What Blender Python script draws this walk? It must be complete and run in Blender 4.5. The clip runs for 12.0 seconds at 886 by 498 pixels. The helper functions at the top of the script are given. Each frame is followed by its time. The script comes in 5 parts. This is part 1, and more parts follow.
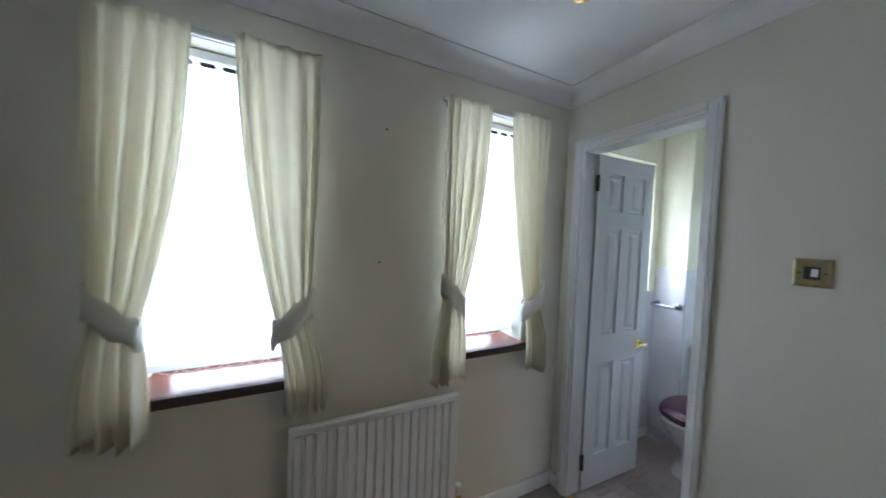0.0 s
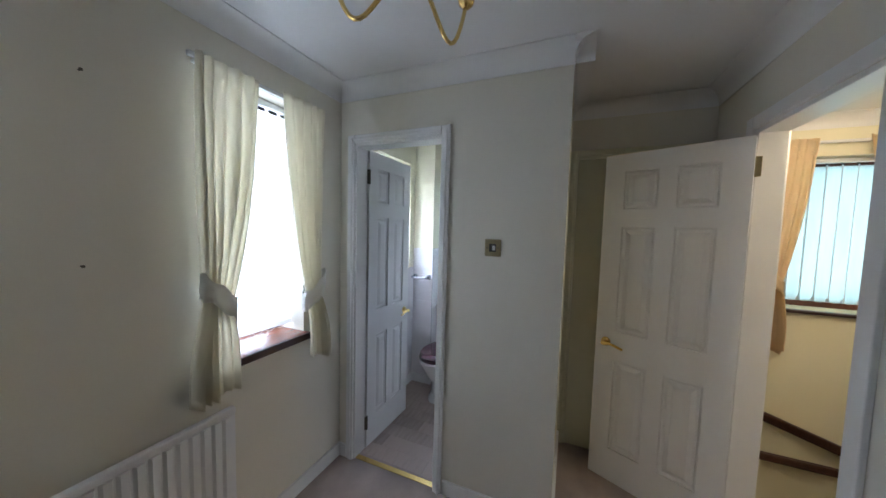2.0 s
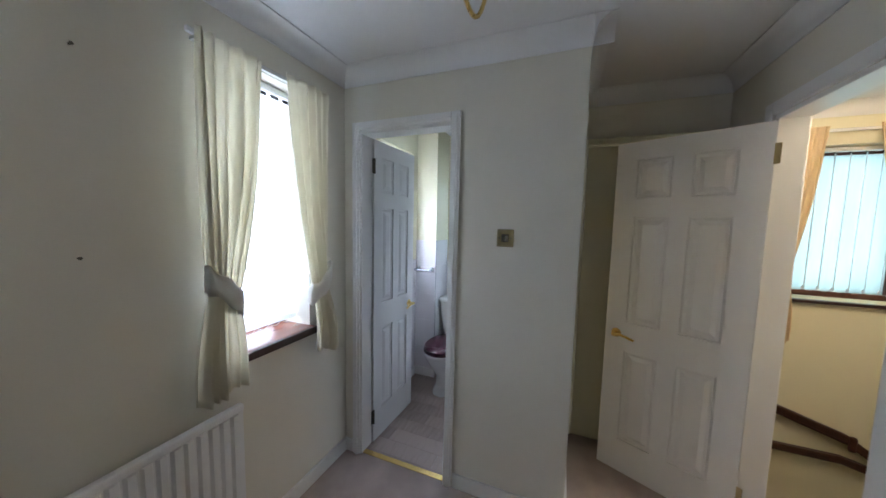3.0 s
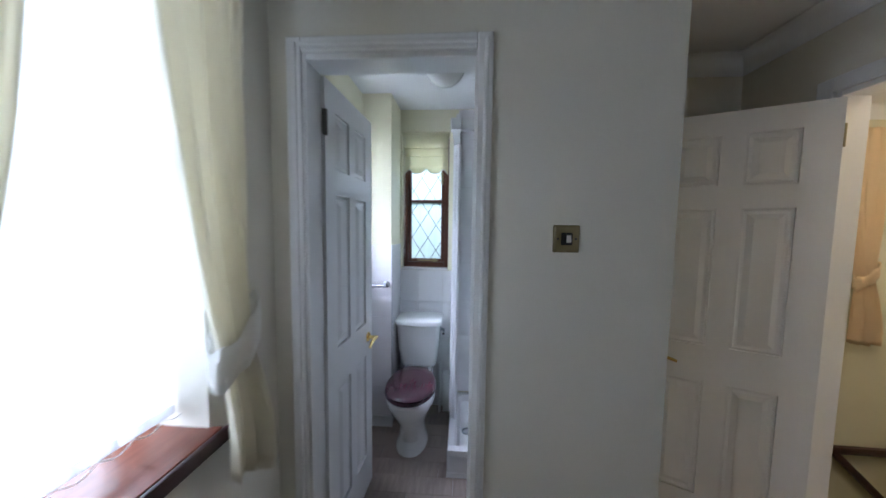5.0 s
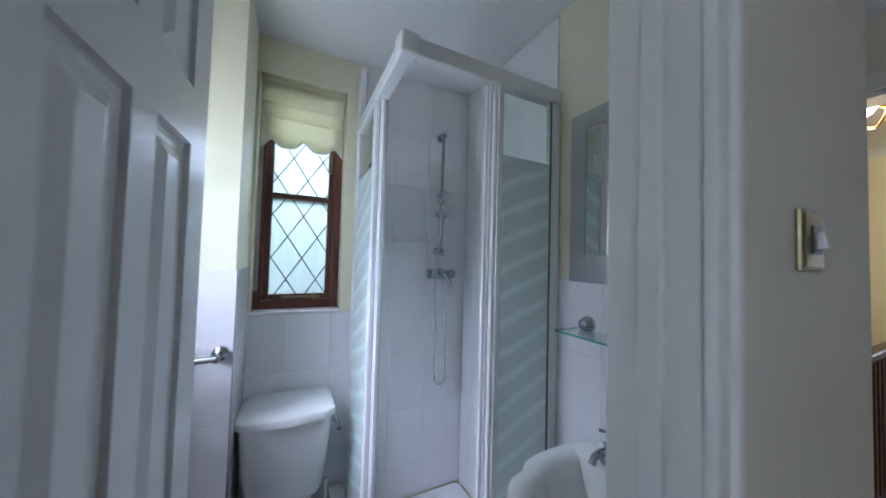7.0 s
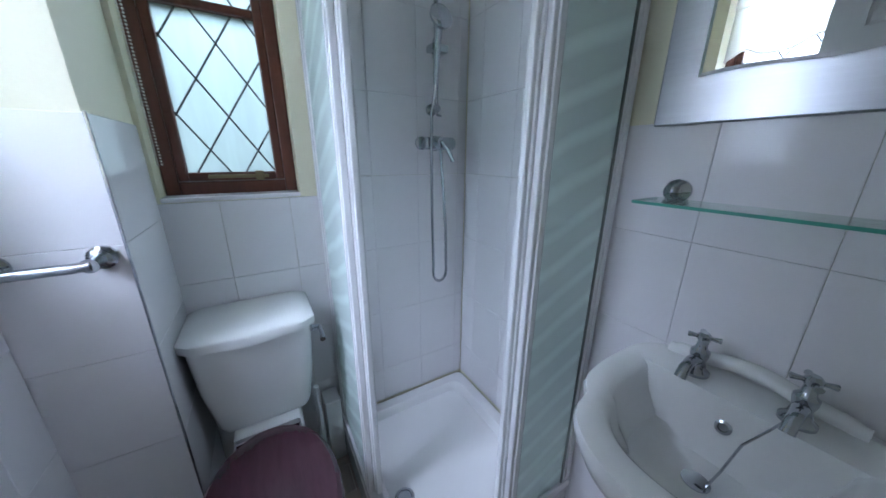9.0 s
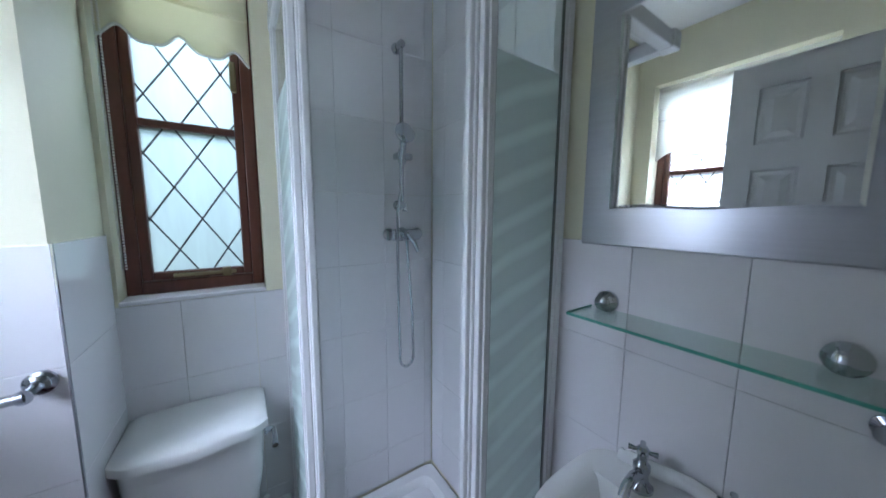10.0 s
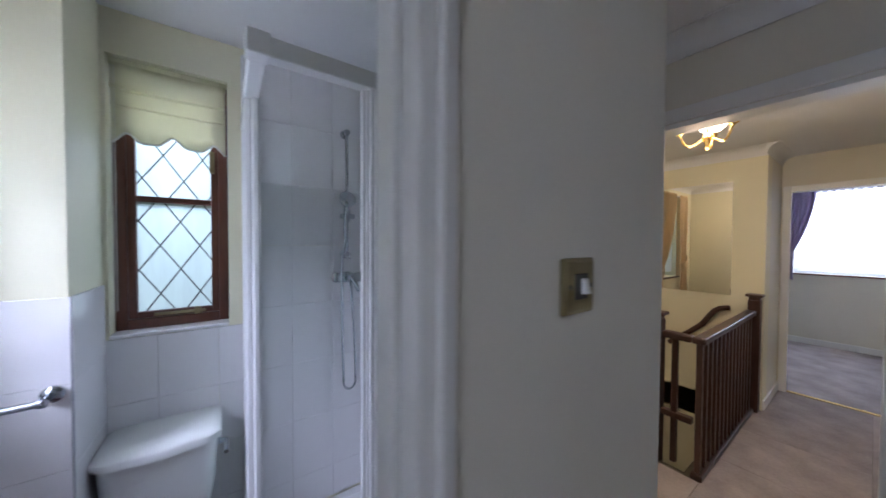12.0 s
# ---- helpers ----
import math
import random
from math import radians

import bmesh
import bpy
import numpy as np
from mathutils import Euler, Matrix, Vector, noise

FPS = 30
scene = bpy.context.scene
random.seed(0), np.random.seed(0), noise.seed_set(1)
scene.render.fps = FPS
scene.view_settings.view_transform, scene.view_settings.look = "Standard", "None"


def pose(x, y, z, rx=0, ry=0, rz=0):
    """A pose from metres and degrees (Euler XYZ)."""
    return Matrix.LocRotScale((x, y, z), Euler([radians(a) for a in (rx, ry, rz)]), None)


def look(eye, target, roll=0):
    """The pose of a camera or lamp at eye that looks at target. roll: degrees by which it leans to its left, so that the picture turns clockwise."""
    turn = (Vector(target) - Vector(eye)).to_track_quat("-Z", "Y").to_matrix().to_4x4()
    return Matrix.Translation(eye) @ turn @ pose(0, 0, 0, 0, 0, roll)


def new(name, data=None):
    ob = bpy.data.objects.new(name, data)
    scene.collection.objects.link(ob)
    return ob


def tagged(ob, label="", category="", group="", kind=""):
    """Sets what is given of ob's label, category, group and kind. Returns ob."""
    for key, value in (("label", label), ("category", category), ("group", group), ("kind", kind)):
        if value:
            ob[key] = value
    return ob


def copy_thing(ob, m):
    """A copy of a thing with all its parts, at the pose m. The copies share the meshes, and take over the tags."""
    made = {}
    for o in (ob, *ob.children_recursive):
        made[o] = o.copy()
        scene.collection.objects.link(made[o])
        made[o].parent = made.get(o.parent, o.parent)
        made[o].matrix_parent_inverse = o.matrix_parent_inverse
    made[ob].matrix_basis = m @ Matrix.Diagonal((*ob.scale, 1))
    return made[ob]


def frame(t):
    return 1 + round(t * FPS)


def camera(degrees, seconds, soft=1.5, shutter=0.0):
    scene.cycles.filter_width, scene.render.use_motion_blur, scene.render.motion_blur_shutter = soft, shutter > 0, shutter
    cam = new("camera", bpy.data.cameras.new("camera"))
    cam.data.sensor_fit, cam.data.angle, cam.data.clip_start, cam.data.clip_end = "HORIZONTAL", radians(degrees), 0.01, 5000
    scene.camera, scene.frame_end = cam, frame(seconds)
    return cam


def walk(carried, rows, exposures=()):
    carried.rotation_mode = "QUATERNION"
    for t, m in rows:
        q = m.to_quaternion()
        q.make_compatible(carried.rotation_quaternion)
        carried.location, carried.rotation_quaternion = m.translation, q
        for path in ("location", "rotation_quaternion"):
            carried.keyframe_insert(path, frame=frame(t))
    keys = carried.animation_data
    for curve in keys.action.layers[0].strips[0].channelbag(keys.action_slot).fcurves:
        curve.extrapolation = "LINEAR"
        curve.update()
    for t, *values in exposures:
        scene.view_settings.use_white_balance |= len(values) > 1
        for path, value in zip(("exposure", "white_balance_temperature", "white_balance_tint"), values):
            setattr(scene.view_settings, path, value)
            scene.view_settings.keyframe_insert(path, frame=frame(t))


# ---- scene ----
cam = camera(111.2, 12.0, shutter=0.5)
PATH = [
    (0, (2.558, 3.835, 1.482), (3.449, 5.623, 1.407), 2.3),
    (0.5, (2.543, 3.895, 1.513), (3.768, 5.471, 1.399), 2.1),
    (1, (2.478, 3.885, 1.5), (4.121, 5.022, 1.409), 2.1),
    (1.5, (2.473, 3.82, 1.501), (4.261, 4.706, 1.381), 1.7),
    (2, (2.485, 3.805, 1.504), (4.327, 4.572, 1.376), 1.6),
    (2.5, (2.486, 3.832, 1.491), (4.331, 4.584, 1.339), 1.5),
    (2.7, (2.48, 3.846, 1.491), (4.325, 4.591, 1.327), 1.4),
    (4.5, (2.838, 4.4, 1.42), (4.791, 4.818, 1.305), 1.0),
    (5, (3.008, 4.496, 1.45), (4.998, 4.628, 1.307), 0.8),
    (5.5, (3.311, 4.542, 1.418), (5.306, 4.536, 1.282), 0.9),
    (6, (3.51, 4.63, 1.41), (5.505, 4.485, 1.36), 1.3),
    (6.5, (3.693, 4.776, 1.397), (5.637, 4.315, 1.45), 1.8),
    (7, (3.855, 4.824, 1.377), (5.648, 3.941, 1.444), 1.6),
    (7.5, (3.997, 4.838, 1.322), (5.76, 3.897, 1.384), 1.5),
    (7.7, (4.07, 4.81, 1.28), (5.834, 3.868, 1.242), 1.2),
    (9.3, (4.232, 4.68, 1.245), (5.86, 3.7, 0.64), 0.4),
    (9.5, (4.21, 4.64, 1.28), (5.88, 3.65, 0.805), 0.1),
    (10, (4.169, 4.675, 1.385), (5.824, 3.579, 1.155), 0.4),
    (10.5, (4.1, 4.72, 1.431), (5.753, 3.606, 1.267), 0.4),
    (11, (3.943, 4.76, 1.458), (5.605, 3.647, 1.439), 0.1),
    (11.5, (3.827, 4.736, 1.478), (5.492, 3.629, 1.446), 0.1),
    (12, (3.745, 4.61, 1.485), (5.381, 3.46, 1.441), 0.3),
]
walk(cam, [(t, look(eye, target, roll)) for t, eye, target, roll in PATH], exposures=[(0, -0.05, 6100, 9), (1.0, -0.2, 6150, 11), (2.5, 0.02, 6250, 13), (4.5, -0.03, 6150, 13), (5.0, -0.17, 6100, 14), (5.5, -0.3, 6000, 14), (6.5, -0.42, 6050, 13), (7.5, -0.4, 6050, 12), (9.5, -0.5, 5950, 10), (11.0, -0.55, 6100, 15), (12, -0.53, 6150, 20)])

# ---- world and daylight ----
world = bpy.data.worlds.new("sky")
scene.world = world
world.use_nodes = True
wn = world.node_tree.nodes
sky = wn.new("ShaderNodeTexSky")
sky.sky_type, sky.sun_disc = "NISHITA", False
sky.sun_elevation, sky.sun_rotation = radians(40), radians(150)
wn["Background"].inputs[1].default_value = 0.10
world.node_tree.links.new(sky.outputs[0], wn["Background"].inputs[0])
sun = new("sun", bpy.data.lights.new("sun", "SUN"))
sun.data.energy, sun.data.angle, sun.data.color = 0.8, radians(15), (1, 0.96, 0.9)
sun.matrix_world = pose(0, 0, 20, 50, 0, 30)


def window_light(name, eye, target, w, h, watts, color):
    lamp = bpy.data.lights.new(name, "AREA")
    lamp.shape, lamp.size, lamp.size_y, lamp.energy, lamp.color = "RECTANGLE", w, h, watts, color
    ob = new(name, lamp)
    ob.matrix_world = look(eye, target)
    return ob


DAY = (0.72, 0.805, 1.0)
window_light("daylight_window", (2.337, 5.43, 1.5), (2.337, 4, 1.5), 0.48, 1.2, 21, DAY)
window_light("daylight_window", (3.478, 5.43, 1.5), (3.478, 4, 1.5), 0.48, 1.2, 21, DAY)
ENS = (0.70, 0.78, 1.0)
window_light("daylight_window", (4.70, 5.95, 2.25), (4.78, 4.75, 0.75), 0.8, 0.8, 140, ENS)
window_light("daylight_window", (6.15, 4.83, 2.15), (4.95, 4.62, 0.75), 0.7, 0.7, 31, ENS)
window_light("daylight_window", (5.74, 2.04, 1.55), (4, 2.04, 1.55), 0.6, 1.0, 9, DAY)
window_light("daylight_window", (3.9, -2.74, 1.6), (3.9, 0, 1.6), 1.7, 1.1, 95, DAY)


# ---- materials ----
def mat(name, color, rough=0.6, metal=0.0, var=0.06, scale=8.0, bump=0.1, fine=120.0, stretch=(1, 1, 1), piece=0.0, spec=0.5):
    """A surface with colour variation at two scales and a fine relief."""
    m = bpy.data.materials.new(name)
    m.use_nodes = True
    n, l = m.node_tree.nodes, m.node_tree.links
    b = n["Principled BSDF"]
    b.inputs["Roughness"].default_value, b.inputs["Metallic"].default_value = rough, metal
    b.inputs["Specular IOR Level"].default_value = spec
    tc, mp = n.new("ShaderNodeTexCoord"), n.new("ShaderNodeMapping")
    mp.inputs["Scale"].default_value = stretch
    l.new(tc.outputs["Object"], mp.inputs[0])
    big, small = n.new("ShaderNodeTexNoise"), n.new("ShaderNodeTexNoise")
    big.inputs["Scale"].default_value, small.inputs["Scale"].default_value = scale, fine
    big.inputs["Detail"].default_value = 4
    for t in (big, small):
        l.new(mp.outputs[0], t.inputs["Vector"])
    add = n.new("ShaderNodeMath")
    add.operation = "MULTIPLY_ADD"
    l.new(small.outputs[0], add.inputs[0])
    add.inputs[1].default_value = 0.4
    l.new(big.outputs[0], add.inputs[2])
    last = add.outputs[0]
    if piece:
        info, pm = n.new("ShaderNodeObjectInfo"), n.new("ShaderNodeMath")
        pm.operation = "MULTIPLY_ADD"
        pm.inputs[1].default_value = piece
        l.new(info.outputs["Random"], pm.inputs[0])
        l.new(last, pm.inputs[2])
        last = pm.outputs[0]
    ramp = n.new("ShaderNodeMapRange")
    l.new(last, ramp.inputs[0])
    for k, v in zip((1, 2, 3, 4), (0.4, 1.0, 1 - var, 1 + var)):
        ramp.inputs[k].default_value = v
    mul = n.new("ShaderNodeVectorMath")
    mul.operation = "SCALE"
    mul.inputs[0].default_value = color
    l.new(ramp.outputs[0], mul.inputs["Scale"])
    l.new(mul.outputs[0], b.inputs["Base Color"])
    if bump:
        bp = n.new("ShaderNodeBump")
        bp.inputs["Strength"].default_value, bp.inputs["Distance"].default_value = bump, 0.002
        l.new(add.outputs[0], bp.inputs["Height"])
        l.new(bp.outputs[0], b.inputs["Normal"])
    return m


def cloth(name, color, through_light=0.5, scale=300.0):
    """Woven cloth that lets some light through."""
    m = mat(name, color, 0.9, 0, 0.05, 15, 0.15, scale, spec=0.1)
    n, l = m.node_tree.nodes, m.node_tree.links
    t, mix = n.new("ShaderNodeBsdfTranslucent"), n.new("ShaderNodeMixShader")
    t.inputs[0].default_value = (*color, 1)
    mix.inputs[0].default_value = through_light
    l.new(n["Principled BSDF"].outputs[0], mix.inputs[1])
    l.new(t.outputs[0], mix.inputs[2])
    l.new(mix.outputs[0], n["Material Output"].inputs[0])
    return m


def glass(name, color=(0.97, 1, 0.98), rough=0.0):
    """Clear thin glass: see-through with a mirror gloss."""
    m = bpy.data.materials.new(name)
    m.use_nodes = True
    n, l = m.node_tree.nodes, m.node_tree.links
    tr, gl, mix, lw, fr = (n.new("ShaderNode" + k) for k in ("BsdfTransparent", "BsdfGlossy", "MixShader", "LayerWeight", "MapRange"))
    pw = n.new("ShaderNodeMath")
    pw.operation = "POWER"
    pw.inputs[1].default_value = 4.0
    l.new(lw.outputs["Facing"], pw.inputs[0])
    l.new(pw.outputs[0], fr.inputs[0])
    tr.inputs[0].default_value = (*color, 1)
    gl.inputs["Roughness"].default_value = 0.03 + rough
    fr.inputs[3].default_value, fr.inputs[4].default_value = 0.04, 0.8
    l.new(fr.outputs[0], mix.inputs[0])
    l.new(tr.outputs[0], mix.inputs[1])
    l.new(gl.outputs[0], mix.inputs[2])
    l.new(mix.outputs[0], n["Material Output"].inputs[0])
    return m


def frosted(name, color):
    """Reeded obscure glass: light comes through scattered, with a gloss."""
    m = mat(name, color, 0.15, 0, 0.10, 9, 0.5, 60, stretch=(1, 1, 0.15))
    n, l = m.node_tree.nodes, m.node_tree.links
    t, mix = n.new("ShaderNodeBsdfTranslucent"), n.new("ShaderNodeMixShader")
    src = n["Principled BSDF"].inputs["Base Color"].links[0].from_socket
    l.new(src, t.inputs[0])
    mix.inputs[0].default_value = 0.85
    l.new(n["Principled BSDF"].outputs[0], mix.inputs[1])
    l.new(t.outputs[0], mix.inputs[2])
    l.new(mix.outputs[0], n["Material Output"].inputs[0])
    return m


def striped_glass(name, top):
    """Shower glass: clear above the height top, sand-blasted below it with clear curved streaks."""
    m = glass(name, (0.97, 0.99, 0.98))
    n, l = m.node_tree.nodes, m.node_tree.links
    clear = n["Material Output"].inputs[0].links[0].from_socket
    tc, sep = n.new("ShaderNodeTexCoord"), n.new("ShaderNodeSeparateXYZ")
    l.new(tc.outputs["Object"], sep.inputs[0])
    wave = n.new("ShaderNodeTexWave")
    wave.bands_direction, wave.wave_profile = "Z", "SIN"
    mp = n.new("ShaderNodeMapping")
    mp.inputs["Rotation"].default_value = (radians(22), radians(-22), 0)
    l.new(tc.outputs["Object"], mp.inputs[0])
    l.new(mp.outputs[0], wave.inputs[0])
    for k, v in (("Scale", 3.9), ("Distortion", 1.4), ("Detail", 1.0), ("Detail Scale", 1.2)):
        wave.inputs[k].default_value = v
    r = n.new("ShaderNodeMapRange")
    for k, v in zip((1, 2, 3, 4), (0.55, 1.0, 0.80, 0.97)):
        r.inputs[k].default_value = v
    l.new(wave.outputs["Fac"], r.inputs[0])
    lt = n.new("ShaderNodeMath")
    lt.operation = "LESS_THAN"
    lt.inputs[1].default_value = top
    l.new(sep.outputs[2], lt.inputs[0])
    mu = n.new("ShaderNodeMath")
    mu.operation = "MULTIPLY"
    l.new(lt.outputs[0], mu.inputs[0])
    l.new(r.outputs[0], mu.inputs[1])
    fro, dif, tl, mix = (n.new("ShaderNode" + k) for k in ("MixShader", "BsdfDiffuse", "BsdfTranslucent", "MixShader"))
    dif.inputs[0].default_value = (0.76, 0.83, 0.80, 1)
    tl.inputs[0].default_value = (0.80, 0.88, 0.85, 1)
    l.new(dif.outputs[0], fro.inputs[1])
    l.new(tl.outputs[0], fro.inputs[2])
    l.new(mu.outputs[0], mix.inputs[0])
    l.new(clear, mix.inputs[1])
    l.new(fro.outputs[0], mix.inputs[2])
    l.new(mix.outputs[0], n["Material Output"].inputs[0])
    return m


def lit(name, color, strength):
    m = bpy.data.materials.new(name)
    m.use_nodes = True
    b = m.node_tree.nodes["Principled BSDF"]
    b.inputs["Base Color"].default_value = (*color, 1)
    b.inputs["Emission Color"].default_value = (*color, 1)
    b.inputs["Emission Strength"].default_value = strength
    return m


WALL = mat("magnolia_wall_paint", (0.74, 0.71, 0.62), 0.75, var=0.04, scale=2.5, bump=0.12, fine=180)
CREAM = mat("cream_wall_paint", (0.78, 0.74, 0.56), 0.7, var=0.03, scale=2.5, bump=0.12, fine=180)
CEIL = mat("white_ceiling_paint", (0.80, 0.80, 0.80), 0.85, var=0.02, scale=3, bump=0.1, fine=90)
GLOSS = mat("white_gloss_paint", (0.80, 0.80, 0.79), 0.28, var=0.02, scale=5, bump=0.05, fine=70)
CARPET = mat("pink_beige_carpet", (0.42, 0.35, 0.32), 0.95, var=0.22, scale=5, bump=0.8, fine=260, spec=0.1)
SCREED = mat("worn_hardboard_floor", (0.36, 0.315, 0.315), 0.85, var=0.30, scale=5, bump=0.4, fine=70, piece=0.25)
VINYL = mat("grey_oak_vinyl", (0.36, 0.29, 0.25), 0.4, var=0.28, scale=5, bump=0.1, fine=60, stretch=(1, 8, 1), piece=0.45)
TILE = mat("white_ceramic_tile", (0.80, 0.78, 0.79), 0.12, var=0.02, scale=4, bump=0.05, fine=25, piece=0.06)
GROUT = mat("pale_grout", (0.80, 0.79, 0.78), 0.8, var=0.05)
TIMBER = mat("mahogany_stained_timber", (0.12, 0.04, 0.025), 0.35, var=0.3, scale=9, bump=0.15, fine=90, stretch=(6, 6, 0.8))
SILLWOOD = mat("varnished_red_brown_sill", (0.17, 0.055, 0.035), 0.22, var=0.2, scale=9, bump=0.06, fine=80, stretch=(0.8, 6, 6))
SILLEDGE = mat("dark_sill_edge", (0.05, 0.025, 0.025), 0.35, var=0.15)
DARKWOOD = mat("dark_stained_balustrade", (0.055, 0.022, 0.016), 0.35, var=0.3, scale=9, bump=0.1, fine=80, stretch=(6, 6, 0.8))
CURTAIN = cloth("cream_curtain_cloth", (0.86, 0.825, 0.71), 0.5)
TIEBACK = cloth("cream_tieback_cloth", (0.87, 0.86, 0.82), 0.4)
ORANGE = cloth("peach_curtain_cloth", (0.85, 0.70, 0.48), 0.45)
LILAC = cloth("lilac_curtain_cloth", (0.35, 0.30, 0.42), 0.4)
BLINDV = cloth("white_vertical_blind", (0.86, 0.87, 0.88), 0.75)
BLINDR = cloth("cream_roller_blind", (0.83, 0.80, 0.62), 0.4)
PORC = mat("white_vitreous_china", (0.82, 0.82, 0.80), 0.08, var=0.015, scale=3, bump=0, spec=0.6)
ACRYLIC = mat("white_acrylic_tray", (0.80, 0.79, 0.78), 0.2, var=0.02, bump=0)
PLASTIC = mat("white_enamel_profile", (0.80, 0.80, 0.80), 0.25, var=0.015, bump=0)
SEAT = mat("dark_mahogany_seat", (0.055, 0.018, 0.028), 0.2, var=0.25, scale=8, bump=0.05, fine=70, stretch=(1, 7, 1))
CHROME = mat("polished_chrome", (0.48, 0.50, 0.53), 0.08, 1.0, var=0.02, bump=0)
BRASS = mat("polished_brass", (0.80, 0.58, 0.22), 0.18, 1.0, var=0.08, bump=0.03)
BRASSD = mat("brushed_antique_brass", (0.34, 0.29, 0.17), 0.35, 0.9, var=0.15, bump=0.05)
STEEL = mat("dark_steel_hinge", (0.14, 0.13, 0.11), 0.4, 0.8, var=0.2)
BLACK = mat("black_plastic", (0.02, 0.02, 0.02), 0.4, var=0.1)
SILVER = mat("brushed_silver_mirror_frame", (0.50, 0.50, 0.52), 0.28, 1.0, var=0.05, scale=6, bump=0.02, stretch=(0.5, 1, 20))
MIRROR = mat("mirror_silvering", (0.90, 0.91, 0.90), 0.01, 1.0, var=0.0, bump=0)
GLASS = glass("clear_glass")
SHELFG = glass("green_edged_glass", (0.88, 0.96, 0.92))
GREENEDGE = mat("glass_edge_green", (0.10, 0.36, 0.28), 0.1, var=0.1, bump=0)
# one obscure glass in two tints: weaker or stronger daylight put into the colour
OBSCURE = frosted("dimmed_obscure_glass", (0.56, 0.66, 0.61))
OBSCUREN = frosted("daylit_obscure_glass", (0.90, 0.93, 0.93))
BLINDN = cloth("white_blind_cloth", (0.86, 0.86, 0.80), 0.7)
LEAD = mat("lead_strip", (0.10, 0.11, 0.11), 0.5, 0.4, var=0.15)
STRIPE = striped_glass("striped_shower_glass", 1.62)
OPAL = mat("opal_glass", (0.80, 0.80, 0.76), 0.12, var=0.01, bump=0)
BULB = lit("lit_opal_shade", (1.0, 0.88, 0.66), 14.0)
RADIATOR = mat("white_radiator_enamel", (0.78, 0.78, 0.78), 0.3, var=0.02, bump=0.02)


# ---- mesh helpers ----
def box(bm, x0, y0, z0, x1, y1, z1, bevel=0.0, seg=1):
    r = bmesh.ops.create_cube(bm, size=1.0, matrix=Matrix.LocRotScale(((x0 + x1) / 2, (y0 + y1) / 2, (z0 + z1) / 2), None, (abs(x1 - x0), abs(y1 - y0), abs(z1 - z0))))
    if bevel:
        edges = list({e for v in r["verts"] for e in v.link_edges})
        bmesh.ops.bevel(bm, geom=edges, offset=bevel, segments=seg, affect="EDGES", profile=0.5)
    return bm


def one(x0, y0, z0, x1, y1, z1, bevel=0.003, seg=1):
    return box(bmesh.new(), x0, y0, z0, x1, y1, z1, bevel, seg)


def lathe(bm, profile, m=None, n=24, sx=1.0, sy=1.0):
    """Turns (radius, height) pairs about the z axis of m."""
    m = m or Matrix()
    rings = []
    for r, z in profile:
        rings.append([bm.verts.new(m @ Vector((r * sx * math.cos(2 * math.pi * k / n), r * sy * math.sin(2 * math.pi * k / n), z))) for k in range(n)])
    for a, b in zip(rings, rings[1:]):
        for k in range(n):
            bm.faces.new((a[k], a[(k + 1) % n], b[(k + 1) % n], b[k]))
    bm.faces.new(list(reversed(rings[0])))
    bm.faces.new(rings[-1])
    return bm


def tube(bm, points, r, n=10, taper=None):
    """A round bar along points."""
    pts = [Vector(p) for p in points]
    rings = []
    up = Vector((0.31, 0.17, 0.93))
    for i, p in enumerate(pts):
        d = (pts[min(i + 1, len(pts) - 1)] - pts[max(i - 1, 0)]).normalized()
        a = d.cross(up).normalized()
        b = d.cross(a)
        rr = r * (taper[i] if taper else 1)
        rings.append([bm.verts.new(p + rr * (math.cos(2 * math.pi * k / n) * a + math.sin(2 * math.pi * k / n) * b)) for k in range(n)])
    for a, b in zip(rings, rings[1:]):
        for k in range(n):
            bm.faces.new((a[k], a[(k + 1) % n], b[(k + 1) % n], b[k]))
    bm.faces.new(list(reversed(rings[0])))
    bm.faces.new(rings[-1])
    return bm


def loft(bm, rings, cap0=True, cap1=True):
    """Joins closed rings of points into a skin."""
    rows = [[bm.verts.new(p) for p in ring] for ring in rings]
    n = len(rows[0])
    for a, b in zip(rows, rows[1:]):
        for k in range(n):
            bm.faces.new((a[k], a[(k + 1) % n], b[(k + 1) % n], b[k]))
    if cap0:
        bm.faces.new(list(reversed(rows[0])))
    if cap1:
        bm.faces.new(rows[-1])
    return bm


